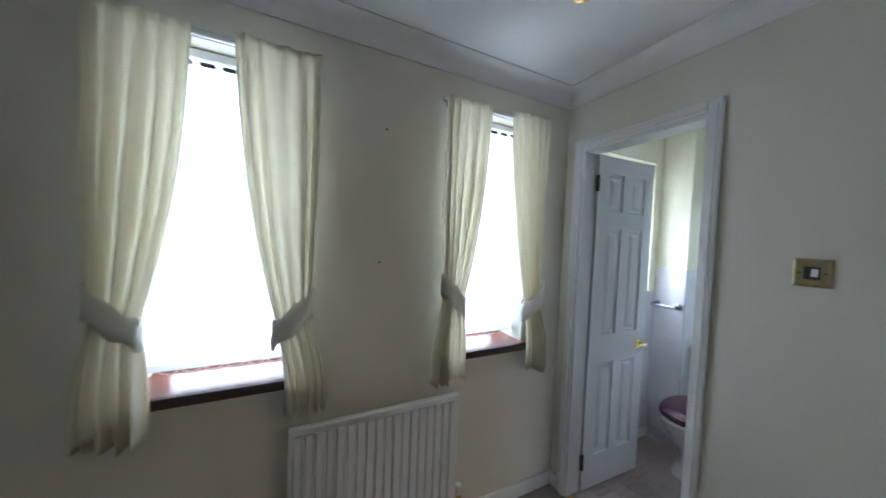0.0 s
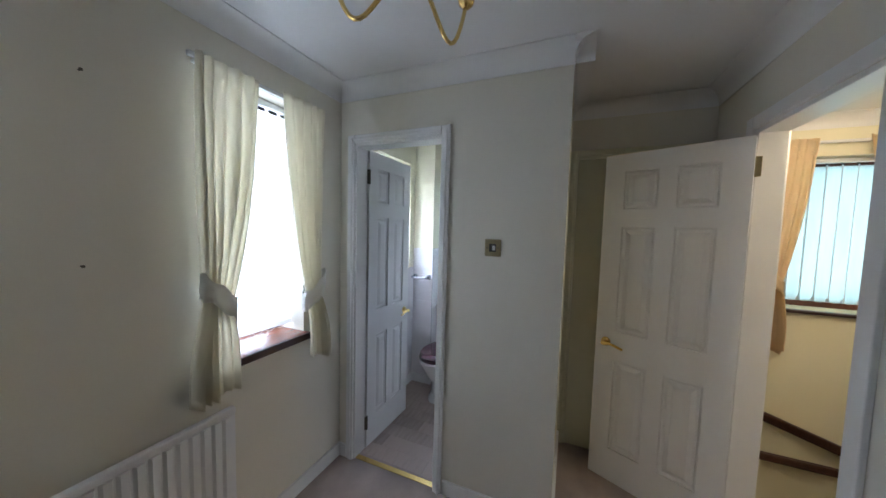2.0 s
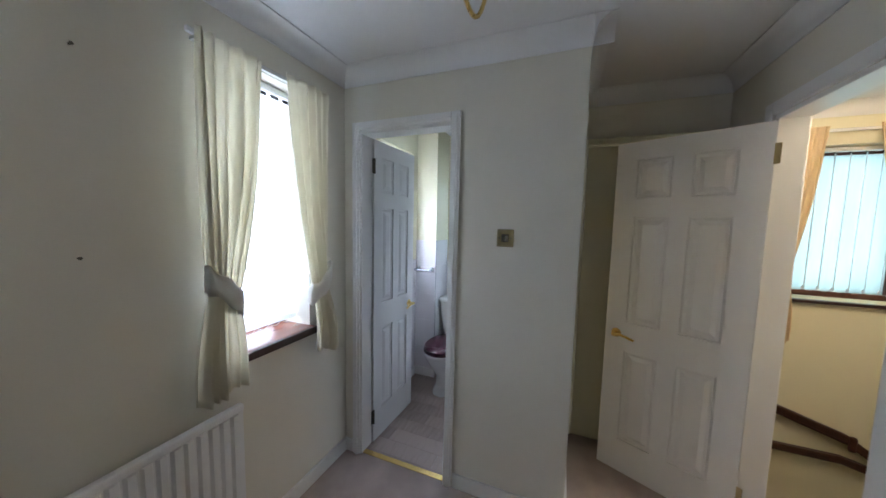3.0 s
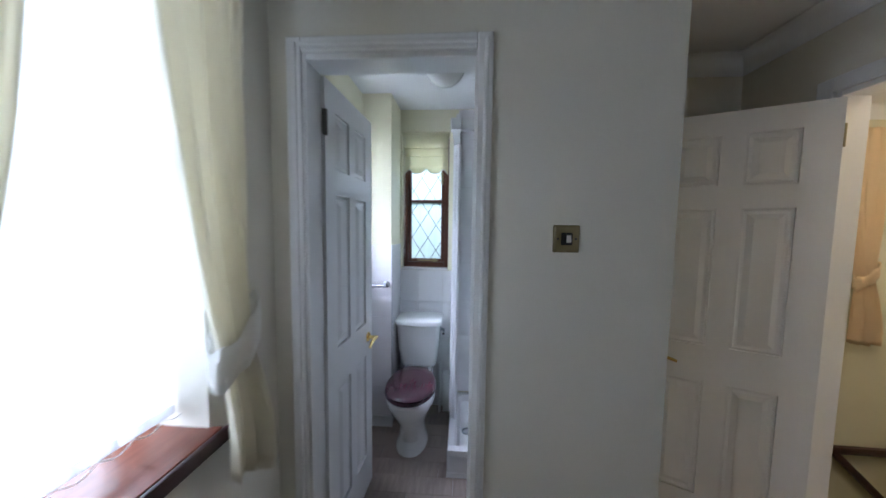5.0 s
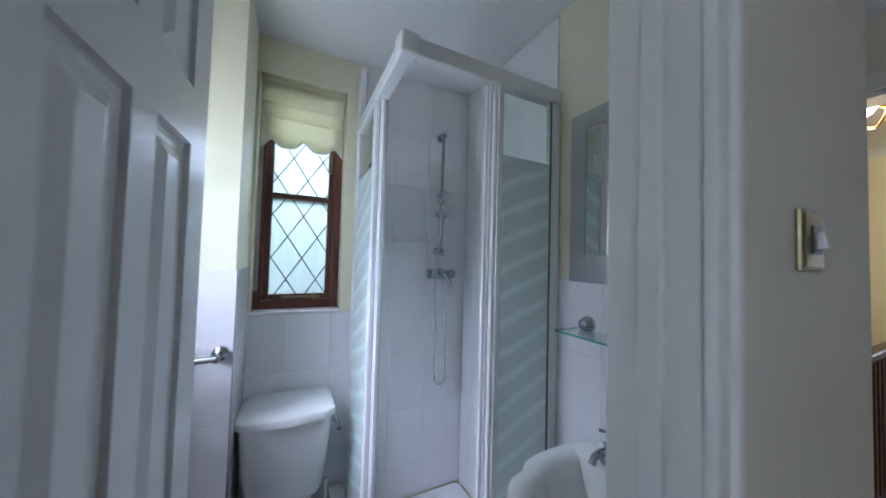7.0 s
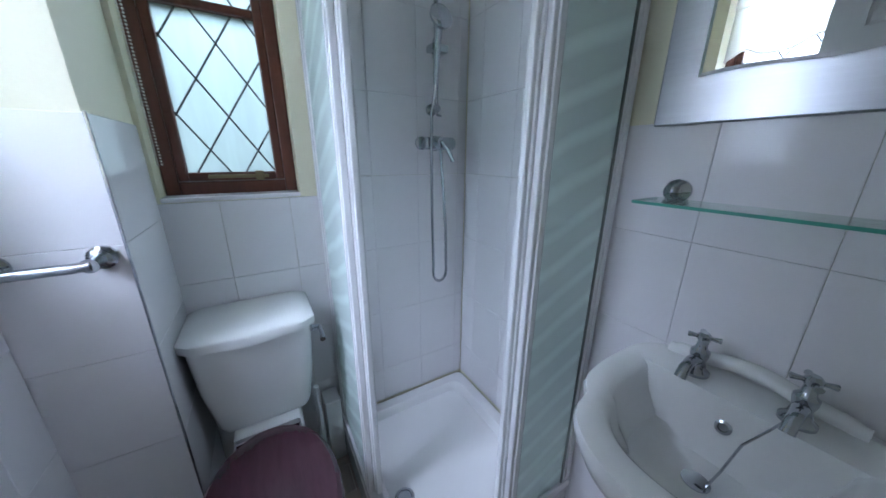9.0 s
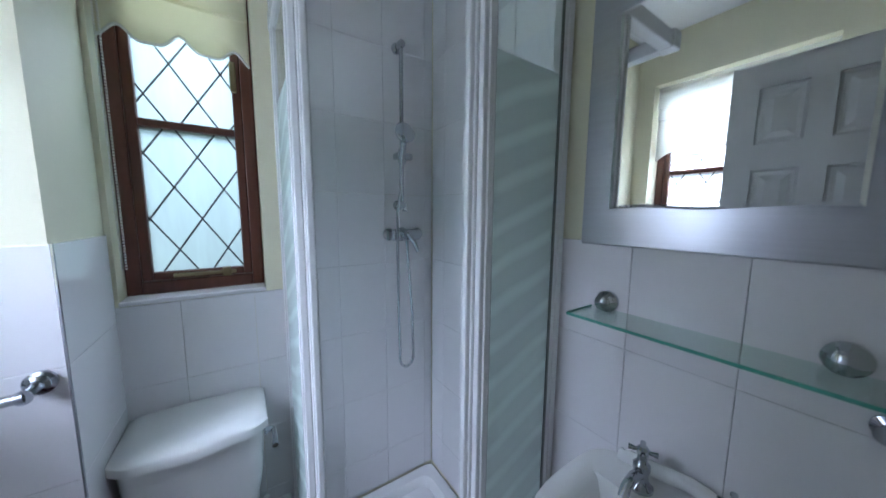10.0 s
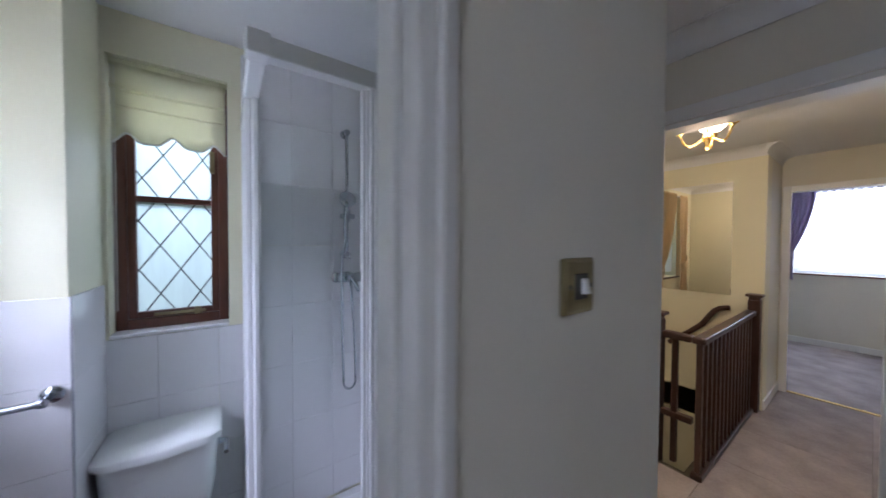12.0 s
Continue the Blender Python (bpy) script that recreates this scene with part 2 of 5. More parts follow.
def solid(bm, xs, ys, zs, empty):
    """A block on a grid of cuts; empty(x, y, z) tells which cells are left out."""
    full = {}
    for i in range(len(xs) - 1):
        for j in range(len(ys) - 1):
            for k in range(len(zs) - 1):
                full[i, j, k] = not empty((xs[i] + xs[i + 1]) / 2, (ys[j] + ys[j + 1]) / 2, (zs[k] + zs[k + 1]) / 2)
    verts = {}

    def v(i, j, k):
        if (i, j, k) not in verts:
            verts[i, j, k] = bm.verts.new((xs[i], ys[j], zs[k]))
        return verts[i, j, k]
    sides = [((-1, 0, 0), ((0, 0, 0), (0, 0, 1), (0, 1, 1), (0, 1, 0))), ((1, 0, 0), ((1, 0, 0), (1, 1, 0), (1, 1, 1), (1, 0, 1))),
             ((0, -1, 0), ((0, 0, 0), (1, 0, 0), (1, 0, 1), (0, 0, 1))), ((0, 1, 0), ((0, 1, 0), (0, 1, 1), (1, 1, 1), (1, 1, 0))),
             ((0, 0, -1), ((0, 0, 0), (0, 1, 0), (1, 1, 0), (1, 0, 0))), ((0, 0, 1), ((0, 0, 1), (1, 0, 1), (1, 1, 1), (0, 1, 1)))]
    for (i, j, k), f in full.items():
        if f:
            for (a, b, c), quad in sides:
                if not full.get((i + a, j + b, k + c), False):
                    bm.faces.new([v(i + p, j + q, k + r) for p, q, r in quad])
    return bm


def mesh_of(name, bm, material, smooth=False):
    bmesh.ops.recalc_face_normals(bm, faces=bm.faces)
    me = bpy.data.meshes.new(name)
    bm.to_mesh(me)
    bm.free()
    me.materials.append(material)
    if smooth:
        for p in me.polygons:
            p.use_smooth = True
        me.set_sharp_from_angle(angle=radians(40))
    return me


def thing(name, at, label, category, group="", m=None):
    """An empty at a thing's base, which parents its parts."""
    ob = new(name)
    ob.empty_display_size = 0.05
    ob.matrix_world = m if m else Matrix.Translation(at)
    return tagged(ob, label, category, group)


def part(name, bm, material, parent, label="", smooth=False, local=False):
    """Links a bmesh as one mesh under a thing or a part. World coordinates, unless local."""
    root = parent
    while root.parent:
        root = root.parent
    if not local:
        bm.transform(root.matrix_basis.inverted())
    ob = new(name, mesh_of(name, bm, material, smooth))
    ob.parent = parent
    return tagged(ob, label)


def structure(name, bm, material, label, category, smooth=False):
    return tagged(new(name, mesh_of(name, bm, material, smooth)), label, category, kind="structure")


def child(name, me, parent, m=None):
    """Another piece on shared mesh data."""
    ob = new(name, me)
    ob.parent = parent
    if m:
        ob.matrix_basis = m
    return ob


# ---- plan (metres) ----
H = 2.35                      # ceilings
XW, XE = 0.6, 4.016           # bedroom west and east faces
YS, YN = 3.04, 5.15            # bedroom south and north faces
EX0, EX1 = 4.116, 5.39        # en-suite
EY0, EY1 = 3.93, 5.20
AX = 4.77                     # alcove's east face
DY0, DY1, DH = 4.432, 5.045, 2.014   # en-suite doorway
LX0, LX1 = 3.700, 4.342        # landing doorway
W1 = (2.09, 2.585, 0.895, 2.12)
W2 = (3.23, 3.725, 0.895, 2.12)
W3 = (4.37, 5.01, 1.14, 2.10)
W4 = (4.615, 4.985, 1.115, 2.185)   # along y
W5 = (1.72, 2.36, 1.005, 2.08)       # along y, stairs
W6 = (3.05, 4.46, 1.05, 2.31)       # far room


def inside(v, a, b):
    return a < v < b


def holes_x(*ws):
    return lambda x, y, z: any(inside(x, w[0], w[1]) and inside(z, w[2], w[3]) for w in ws)


def holes_y(*ws):
    return lambda x, y, z: any(inside(y, w[0], w[1]) and inside(z, w[2], w[3]) for w in ws)


def cuts(a, b, ws, i):
    return sorted({a, b, *[w[i] for w in ws], *[w[i + 1] for w in ws]})


def wall_x(name, x0, x1, y0, y1, ws, material, label, z0=0.0):
    return structure(name, solid(bmesh.new(), cuts(x0, x1, ws, 0), [y0, y1], cuts(z0, H, ws, 2), holes_x(*ws)), material, label, "wall")


def wall_y(name, x0, x1, y0, y1, ws, material, label, z0=0.0):
    return structure(name, solid(bmesh.new(), [x0, x1], cuts(y0, y1, ws, 0), cuts(z0, H, ws, 2), holes_y(*ws)), material, label, "wall")


# ---- structure ----
wall_x("wall_north", XW, 4.066, YN, 5.45, [W1, W2], WALL, "magnolia painted wall with two tall windows")
wall_n2 = wall_x("wall_north_ensuite", 4.066, 5.69, EY1, 5.50, [W3], CREAM, "cream painted shower room wall with leaded window")
wall_e = wall_y("wall_east", XE, EX0, 3.825, EY1, [(DY0, DY1, -1, DH)], WALL, "magnolia painted partition with the shower room doorway")
wall_y("wall_west", XW - 0.1, XW, YS - 0.1, 5.45, [], WALL, "magnolia painted bedroom wall")
wall_x("wall_south", XW, AX + 0.1, YS - 0.1, YS, [(LX0, LX1, -1, 2.0)], WALL, "magnolia painted wall with the landing doorway")
wall_y("wall_alcove", AX, AX + 0.1, YS, 3.825, [], WALL, "magnolia painted end wall of the door alcove")
wall_s2 = wall_x("wall_south_ensuite", EX0, 5.69, 3.825, EY0 - 0.008, [], CREAM, "cream painted wall above white tiles")
wall_e2 = wall_y("wall_east_ensuite", EX1 + 0.008, 5.69, EY0 - 0.008, EY1, [W4], CREAM, "cream painted wall with narrow leaded window")
pier = structure("wall_pier", one(5.098, 4.998, 0, EX1 + 0.007, EY1 - 0.001, H - 0.001, 0), CREAM, "boxed-out cream painted pier beside the toilet", "wall")

structure("floor_bedroom", one(XW, YS - 0.1, -0.25, EX0 - 0.04, 5.2, 0, 0), CARPET, "worn pinkish beige carpet over the bedroom", "floor")
structure("floor_alcove", one(EX0 - 0.04, YS - 0.1, -0.25, AX, 3.86, 0, 0), CARPET, "worn pinkish beige carpet in the door alcove", "floor")
floor_en = structure("floor_ensuite", one(EX0 - 0.04, 3.87, -0.25, 5.69, 5.25, -0.004, 0), GROUT, "grey oak vinyl plank floor", "floor")
structure("ceiling_bedroom", one(XW - 0.1, YS - 0.1, H, EX0 - 0.02, 5.45, H + 0.15, 0), CEIL, "smooth white painted ceiling", "ceiling")
structure("ceiling_alcove", one(EX0 - 0.02, YS - 0.1, H, 4.87, 3.86, H + 0.15, 0), CEIL, "smooth white painted ceiling", "ceiling")
structure("ceiling_ensuite", one(EX0 - 0.02, 3.86, H, 5.69, 5.50, H + 0.15, 0), CEIL, "white painted shower room ceiling", "ceiling")

# landing, stairwell and far room
def well(x, y, z):
    return (x > 4.60 and y > 0.75) or (x > 4.43 and 0.75 < y < 2.2)


floor_land = structure("floor_landing", solid(bmesh.new(), [3.3, 4.43, 4.60, 5.45], [0.05, 0.75, 2.2, 2.94], [-0.25, -0.004], well), STEEL, "bare hardboard landing floor with open joints", "floor")
structure("ceiling_landing", one(3.2, 0.0, H, 5.75, 2.94, H + 0.15, 0), CEIL, "white landing ceiling", "ceiling")
wall_y("wall_east_stairs", 5.45, 5.75, 0.65, 2.94, [W5], CREAM, "cream stairwell wall with a curtained window", -2.6)
wall_x("wall_north_stairs", 4.875, 5.75, 2.94, 3.04, [], CREAM, "cream stairwell wall", -2.6)
wall_x("wall_south_stairs", 4.295, 5.75, 0.55, 0.75, [], CREAM, "cream stairwell end wall with a large mirror", -2.6)
wall_y("wall_west_landing", 3.2, 3.3, 0.05, 2.94, [], WALL, "magnolia landing wall")
wall_y("wall_landing_return", 4.295, 4.43, 0.05, 0.55, [], WALL, "magnolia landing wall by the far bedroom door")
wall_x("wall_far_door", 2.9, 5.3, -0.05, 0.05, [(3.55, 4.285, -1, 2.0)], WALL, "magnolia wall with the far bedroom doorway")
structure("floor_far_room", one(2.9, -2.45, -0.25, 5.3, 0.05, -0.002, 0), SCREED, "worn grey-pink floor of the far bedroom", "floor")
structure("ceiling_far_room", one(2.9, -2.75, H, 5.3, 0.0, H + 0.15, 0), CEIL, "white ceiling of the far bedroom", "ceiling")
wall_x("wall_far_room", 2.9, 5.3, -2.75, -2.45, [W6], WALL, "pale wall under the far bedroom window")
wall_y("wall_far_west", 2.8, 2.9, -2.75, 0.05, [], WALL, "pale far bedroom wall")
wall_y("wall_far_east", 5.3, 5.4, -2.75, 0.05, [], WALL, "pale far bedroom wall")
structure("floor_below_stairs", one(4.3, 0.5, -2.75, 5.75, 3.04, -2.6, 0), CARPET, "hall floor at the foot of the stairs", "floor")
structure("wall_below_landing", one(4.33, 0.75, -2.6, 4.42, 2.9, -0.25, 0), CREAM, "cream wall below the landing edge", "wall")
structure("ground", one(-60, -60, -3.2, 70, 70, -2.8, 0), mat("lawn", (0.07, 0.10, 0.04), 0.9, var=0.3), "plain lawn around the house", "ground")


# coving and skirting
def cove(name, p, q, inward, z=H - 0.001, s=0.085):
    """A concave cornice along a wall's top from p to q; inward points into the room."""
    p, q, n = Vector((*p, z)), Vector((*q, z)), Vector((*inward, 0))
    sect = [(0, 0), (s, 0), (s, -0.004)]
    for k in range(7):
        a = math.pi / 2 * k / 6
        sect.append((s - 0.002 - (s - 0.006) * math.sin(a), -s + 0.002 + (s - 0.006) * math.cos(a)))
    sect += [(0.004, -s), (0, -s)]
    bm = bmesh.new()
    loft(bm, [[e + n * a + Vector((0, 0, b)) for a, b in sect] for e in (p, q)])
    return structure(name, bm, CEIL, "white plaster coving", "coving", True)


cove("trim_coving", (XW, YN - 0.001), (XE, YN - 0.001), (0, -1))
cove("trim_coving", (XE - 0.001, YN), (XE - 0.001, 3.825 - 0.085), (-1, 0))
cove("trim_coving", (XE - 0.085, 3.824), (AX, 3.824), (0, -1))
cove("trim_coving", (AX - 0.001, 3.825), (AX - 0.001, YS), (-1, 0))
cove("trim_coving", (XW, YS + 0.001), (AX, YS + 0.001), (0, 1))
cove("trim_coving", (XW + 0.001, YS), (XW + 0.001, YN), (1, 0))
cove("trim_coving", (3.3, 2.939), (5.45, 2.939), (0, -1))
cove("trim_coving", (5.449, 0.75), (5.449, 2.9), (-1, 0))
cove("trim_coving", (4.295, 0.751), (5.45, 0.751), (0, 1))
cove("trim_coving", (4.294, 0.05), (4.294, 0.84), (-1, 0))


def skirt(p0, p1, thick, h=0.085, z=0.0):
    (x0, y0), (x1, y1) = p0, p1
    bm = one(min(x0, x1), min(y0, y1), z, max(x0, x1) + (thick if x0 == x1 else 0), max(y0, y1) + (thick if y0 == y1 else 0), z + h, 0.005, 2)
    return structure("baseboard", bm, GLOSS, "white gloss skirting board", "skirting")


T = 0.016
skirt((XW, YN - T), (XE - 0.001, YN - T), T)
skirt((XE - T, 3.82), (XE - T, 4.408), T)
skirt((XE - T, 5.086), (XE - T, YN - T), T)
skirt((XE, 3.825 - T), (AX, 3.825 - T), T)
skirt((XW, YS), (3.64, YS), T)
skirt((4.401, YS), (AX, YS), T)
skirt((EX0, 3.95), (EX0, 4.40), T, z=-0.003)
skirt((5.098 - T, 4.985), (5.098 - T, EY1 - 0.01), T, z=-0.003)
skirt((EX0, EY1 - T), (5.08, EY1 - T), T, z=-0.003)
skirt((2.9, -2.45), (5.3, -2.45), T)
skirt((4.295 - T, 0.05), (4.295 - T, 0.73), T)


# ---- doors and frames ----
def architrave_x(name, x, side, y0, y1, h, w=0.058, depth=0.018, xin=None, material=GLOSS):
    """A moulded frame on a wall that faces along x, with the lining of the opening."""
    root = tagged(thing(name, (x, y0, 0), "white gloss door frame with moulded architrave", "door frame"), kind="structure")
    xs = (x, x + side * depth)
    for a, b, z0, z1 in ((y0 - w, y0, 0, h + w), (y1, y1 + w, 0, h + w), (y0, y1, h, h + w)):
        bm = one(min(xs), a, z0, max(xs), b, z1, 0.005, 2)
        box(bm, min(xs) - (0.007 if side < 0 else 0), a + (0.014 if z0 == 0 else 0), z0 + (0 if z0 == 0 else 0.014), max(xs) + (0.007 if side > 0 else 0), b - (0.022 if z0 == 0 else 0), z1 - 0.02, 0.004, 2)
        part("architrave", bm, material, root)
    return root


fr = architrave_x("door_frame_1", XE - 0.005, -1, DY0 + 0.03, DY1 - 0.012, DH - 0.006, 0.05, 0.014)
for a, b in ((DY0 + 0.0005, DY0 + 0.022), (DY1 - 0.022, DY1 - 0.0005)):
    part("jamb", one(XE - 0.004, a, 0, EX0 + 0.002, b, DH, 0.002), GLOSS, fr)
part("head", one(XE - 0.004, DY0 + 0.022, DH - 0.022, EX0 + 0.002, DY1 - 0.022, DH - 0.001, 0.002), GLOSS, fr)
part("door_stop", one(XE + 0.03, DY0 + 0.022, 0, XE + 0.055, DY0 + 0.034, DH - 0.022, 0.002), GLOSS, fr)
part("threshold_bar", one(XE + 0.005, DY0 + 0.022, 0.0, XE + 0.04, DY1 - 0.022, 0.006, 0.002), BRASS, fr, "brass carpet threshold strip")


def panel_door(name, m, w, h, t, label, handle_side, hinge_mat, lever=True):
    """A six-panel moulded door in its own axes: x along the leaf from the hinge, y through it, z up."""
    root = thing(name, None, label, "door", m=m)
    st, mid = 0.17 * w, 0.13 * w
    pw = (w - 2 * st - mid) / 2
    zs = [(0.20, 0.76), (0.93, 1.56), (1.66, 1.88)]
    zs = [(a * h / 1.98, b * h / 1.98) for a, b in zs]
    cols = [(st, st + pw), (st + pw + mid, w - st)]
    xsx = sorted({0, w, *[c for q in cols for c in q]})
    zsz = sorted({0, h, *[c for q in zs for c in q]})
    bm = bmesh.new()
    d = 0.010

    def sunk(x, y, z):
        return (y < d or y > t - d) and any(inside(x, *c) for c in cols) and any(inside(z, *q) for q in zs)
    solid(bm, xsx, [0, d, t - d, t], zsz, sunk)
    leaf = part("leaf", bm, GLOSS, root, local=True)
    for c in cols:
        for q in zs:
            for y0, y1 in ((d, 0.0), (t - d, t)):
                b2 = bmesh.new()
                rings = []
                for ins, depth in ((0.0, 0.0), (0.010, 0.35), (0.016, 0.1), (0.024, 0.05), (0.045, 0.85)):
                    y = y0 + (y1 - y0) * depth
                    rings.append([Vector((c[0] + ins, y, q[0] + ins)), Vector((c[1] - ins, y, q[0] + ins)), Vector((c[1] - ins, y, q[1] - ins)), Vector((c[0] + ins, y, q[1] - ins))])
                loft(b2, rings, False, True)
                part("panel", b2, GLOSS, leaf, local=True)
    for side in (-1, 1):
        y = 0 if side < 0 else t
        hx, hz = w - 0.06, 0.85
        b3 = bmesh.new()
        lathe(b3, [(0.026, 0), (0.026, 0.004), (0.020, 0.009), (0.010, 0.010), (0.010, 0.045), (0.013, 0.048)], Matrix.Translation((hx, y, hz)) @ pose(0, 0, 0, -90 * side), 20)
        yy = y + side * 0.045
        tube(b3, [(hx + 0.008, yy, hz), (hx - 0.03, yy, hz + 0.004), (hx - 0.07, yy, hz - 0.004), (hx - 0.105, yy + side * 0.004, hz - 0.012)], 0.0085, 10, [1.1, 1, 0.9, 0.8])
        part("handle", b3, BRASS, root, "polished brass lever handle", True, True)
    for z in (0.18, 1.0, 1.80) if not lever else (0.18, 1.82):
        b4 = one(-0.022, -0.003, z - 0.045, 0.001, 0.001, z + 0.045, 0.001)
        lathe(b4, [(0.007, -0.046), (0.007, 0.046)], Matrix.Translation((-0.006, -0.006, z)), 10)
        part("hinge", b4, hinge_mat, root, "", False, True)
    return root


# the shower room door stands open along the north wall
e = math.degrees(math.atan2(-0.018, 0.50))
panel_door("door_1", pose(4.122, DY1 - 0.033, 0.008, 0, 0, e), 0.505, 1.985, 0.035, "white six-panel door standing open into shower room", 1, STEEL)
# the bedroom door stands open against the alcove
e2 = math.degrees(math.atan2(0.566, 0.272))
panel_door("door_2", pose(4.319, YS + 0.006, 0.008, 0, 0, e2), 0.626, 1.955, 0.035, "white six-panel bedroom door standing open in alcove", 1, BRASSD)


def frame_y(name, y, side, x0, x1, h, w=0.058, depth=0.018):
    root = tagged(thing(name, (x0, y, 0), "white gloss door frame with moulded architrave", "door frame"), kind="structure")
    ys = (y, y + side * depth)
    for a, b, z0, z1 in ((x0 - w, x0, 0, h + w), (x1, x1 + w, 0, h + w), (x0, x1, h, h + w)):
        bm = one(a, min(ys), z0, b, max(ys), z1, 0.005, 2)
        part("architrave", bm, GLOSS, root)
    return root


f2 = frame_y("door_frame_2", YS, 1, LX0, LX1, 2.0)
frame_y("door_frame_2_back", YS - 0.1, -1, LX0, LX1, 2.0)
for a, b in ((LX0 + 0.0005, LX0 + 0.022), (LX1 - 0.022, LX1 - 0.0005)):
    part("jamb", one(a, YS - 0.103, 0, b, YS + 0.004, 2.0, 0.002), GLOSS, f2)
part("head", one(LX0 + 0.022, YS - 0.103, 1.978, LX1 - 0.022, YS + 0.004, 1.999, 0.002), GLOSS, f2)
f3 = frame_y("door_frame_3", 0.05, 1, 3.55, 4.226, 2.0)
part("threshold_bar", one(3.55, 0.0, 0.0, 4.226, 0.04, 0.008, 0.002), BRASS, f3, "pale metal threshold strip")
# closed cupboard in the alcove
f4 = architrave_x("door_frame_4", AX, -1, 3.12, 3.775, 2.0, material=CREAM)
cup = tagged(thing("door_3", (AX, 3.12, 0), "cream flush cupboard door, shut, in alcove", "door"), kind="structure")
part("leaf", one(AX - 0.012, 3.122, 0.005, AX - 0.001, 3.773, 1.998, 0.002), CREAM, cup)


# ---- bedroom windows ----
def vertical_blind(x0, x1, y, z0, z1, label, n, along_y=False, tilt=0.0):
    root = thing("vertical_blind", ((x0 + x1) / 2, y, z0), label, "blind")
    if along_y:
        root.matrix_world = Matrix.Translation((y, (x0 + x1) / 2, z0)) @ pose(0, 0, 0, 0, 0, 90)
        base = root.matrix_world.copy()
    else:
        base = root.matrix_world.copy()
    root.matrix_basis = base
    L = x1 - x0
    h = z1 - z0
    part("headrail", one(-L / 2, -0.02, h - 0.03, L / 2, 0.02, h, 0.003), PLASTIC, root, "white aluminium headrail", local=True)
    w = L / n
    me = None
    for k in range(n):
        bm = bmesh.new()
        xs = [-w * 0.54 + w * 1.08 * i / 4 for i in range(5)]
        a = [Vector((x, 0.004 * math.cos(x / w * 3) + 0.012 * x / w, 0.03)) for x in xs]
        b = [v + Vector((0, 0, h - 0.075)) for v in a]
        ra = [bm.verts.new(v) for v in a]
        rb = [bm.verts.new(v) for v in b]
        for i in range(4):
            bm.faces.new((ra[i], ra[i + 1], rb[i + 1], rb[i]))
        if me is None:
            me = mesh_of("slat", bm, BLINDV)
        else:
            bm.free()
        s = child("slat", me, root, Matrix.Translation((-L / 2 + w * (k + 0.5), 0, 0)) @ pose(0, 0, 0, 0, 0, tilt))
        hook = child("hanger", HOOK, s, Matrix.Translation((0, 0, h - 0.045)))
        wt = child("weight", WEIGHT, s, Matrix.Translation((0, -0.003, 0.03)))
    bm = bmesh.new()
    for k in range(n):
        xa = -L / 2 + w * (k + 0.5)
        tube(bm, [(xa + w * q, -0.012, 0.035 - 0.016 * math.sin(math.pi * q)) for q in (0, 0.2, 0.4, 0.6, 0.8, 1.0)], 0.0015, 5)
    part("bead_chain", bm, PLASTIC, root, local=True)
    return root


HOOK = mesh_of("hanger", one(-0.022, -0.004, -0.004, 0.022, 0.004, 0.012, 0.002), BLACK)
WEIGHT = mesh_of("weight", one(-0.036, -0.003, 0.0, 0.036, 0.001, 0.024, 0.001), BLINDV)


def casement(name, w, y, label, depth=0.05, tall=True):
    """A timber window in a wall that faces along y."""
    x0, x1, z0, z1 = w
    root = tagged(thing(name, ((x0 + x1) / 2, y, z0), label, "window"), kind="structure")
    t = 0.045
    for a, b, c, d in ((x0, x0 + t, z0, z1), (x1 - t, x1, z0, z1), (x0 + t, x1 - t, z0, z0 + t), (x0 + t, x1 - t, z1 - t, z1)):
        part("window_frame", one(a, y, c, b, y + depth, d, 0.004), PLASTIC, root)
    g = part("pane", one(x0 + t, y + 0.02, z0 + t, x1 - t, y + 0.026, z1 - t, 0), GLASS, root)
    g.visible_shadow = False
    return root


def sill(x0, x1, y0, y1, z, label):
    root = thing("window_sill", ((x0 + x1) / 2, y0, z), label, "window sill")
    tagged(root, kind="structure")
    part("board", one(x0, y0, z, x1, y1, z + 0.022, 0.004, 2), SILLWOOD, root)
    part("nosing", one(x0 - 0.01, y0 - 0.014, z - 0.016, x1 + 0.01, y0 - 0.001, z + 0.022, 0.004, 2), SILLEDGE, root, "dark front edge")
    return root


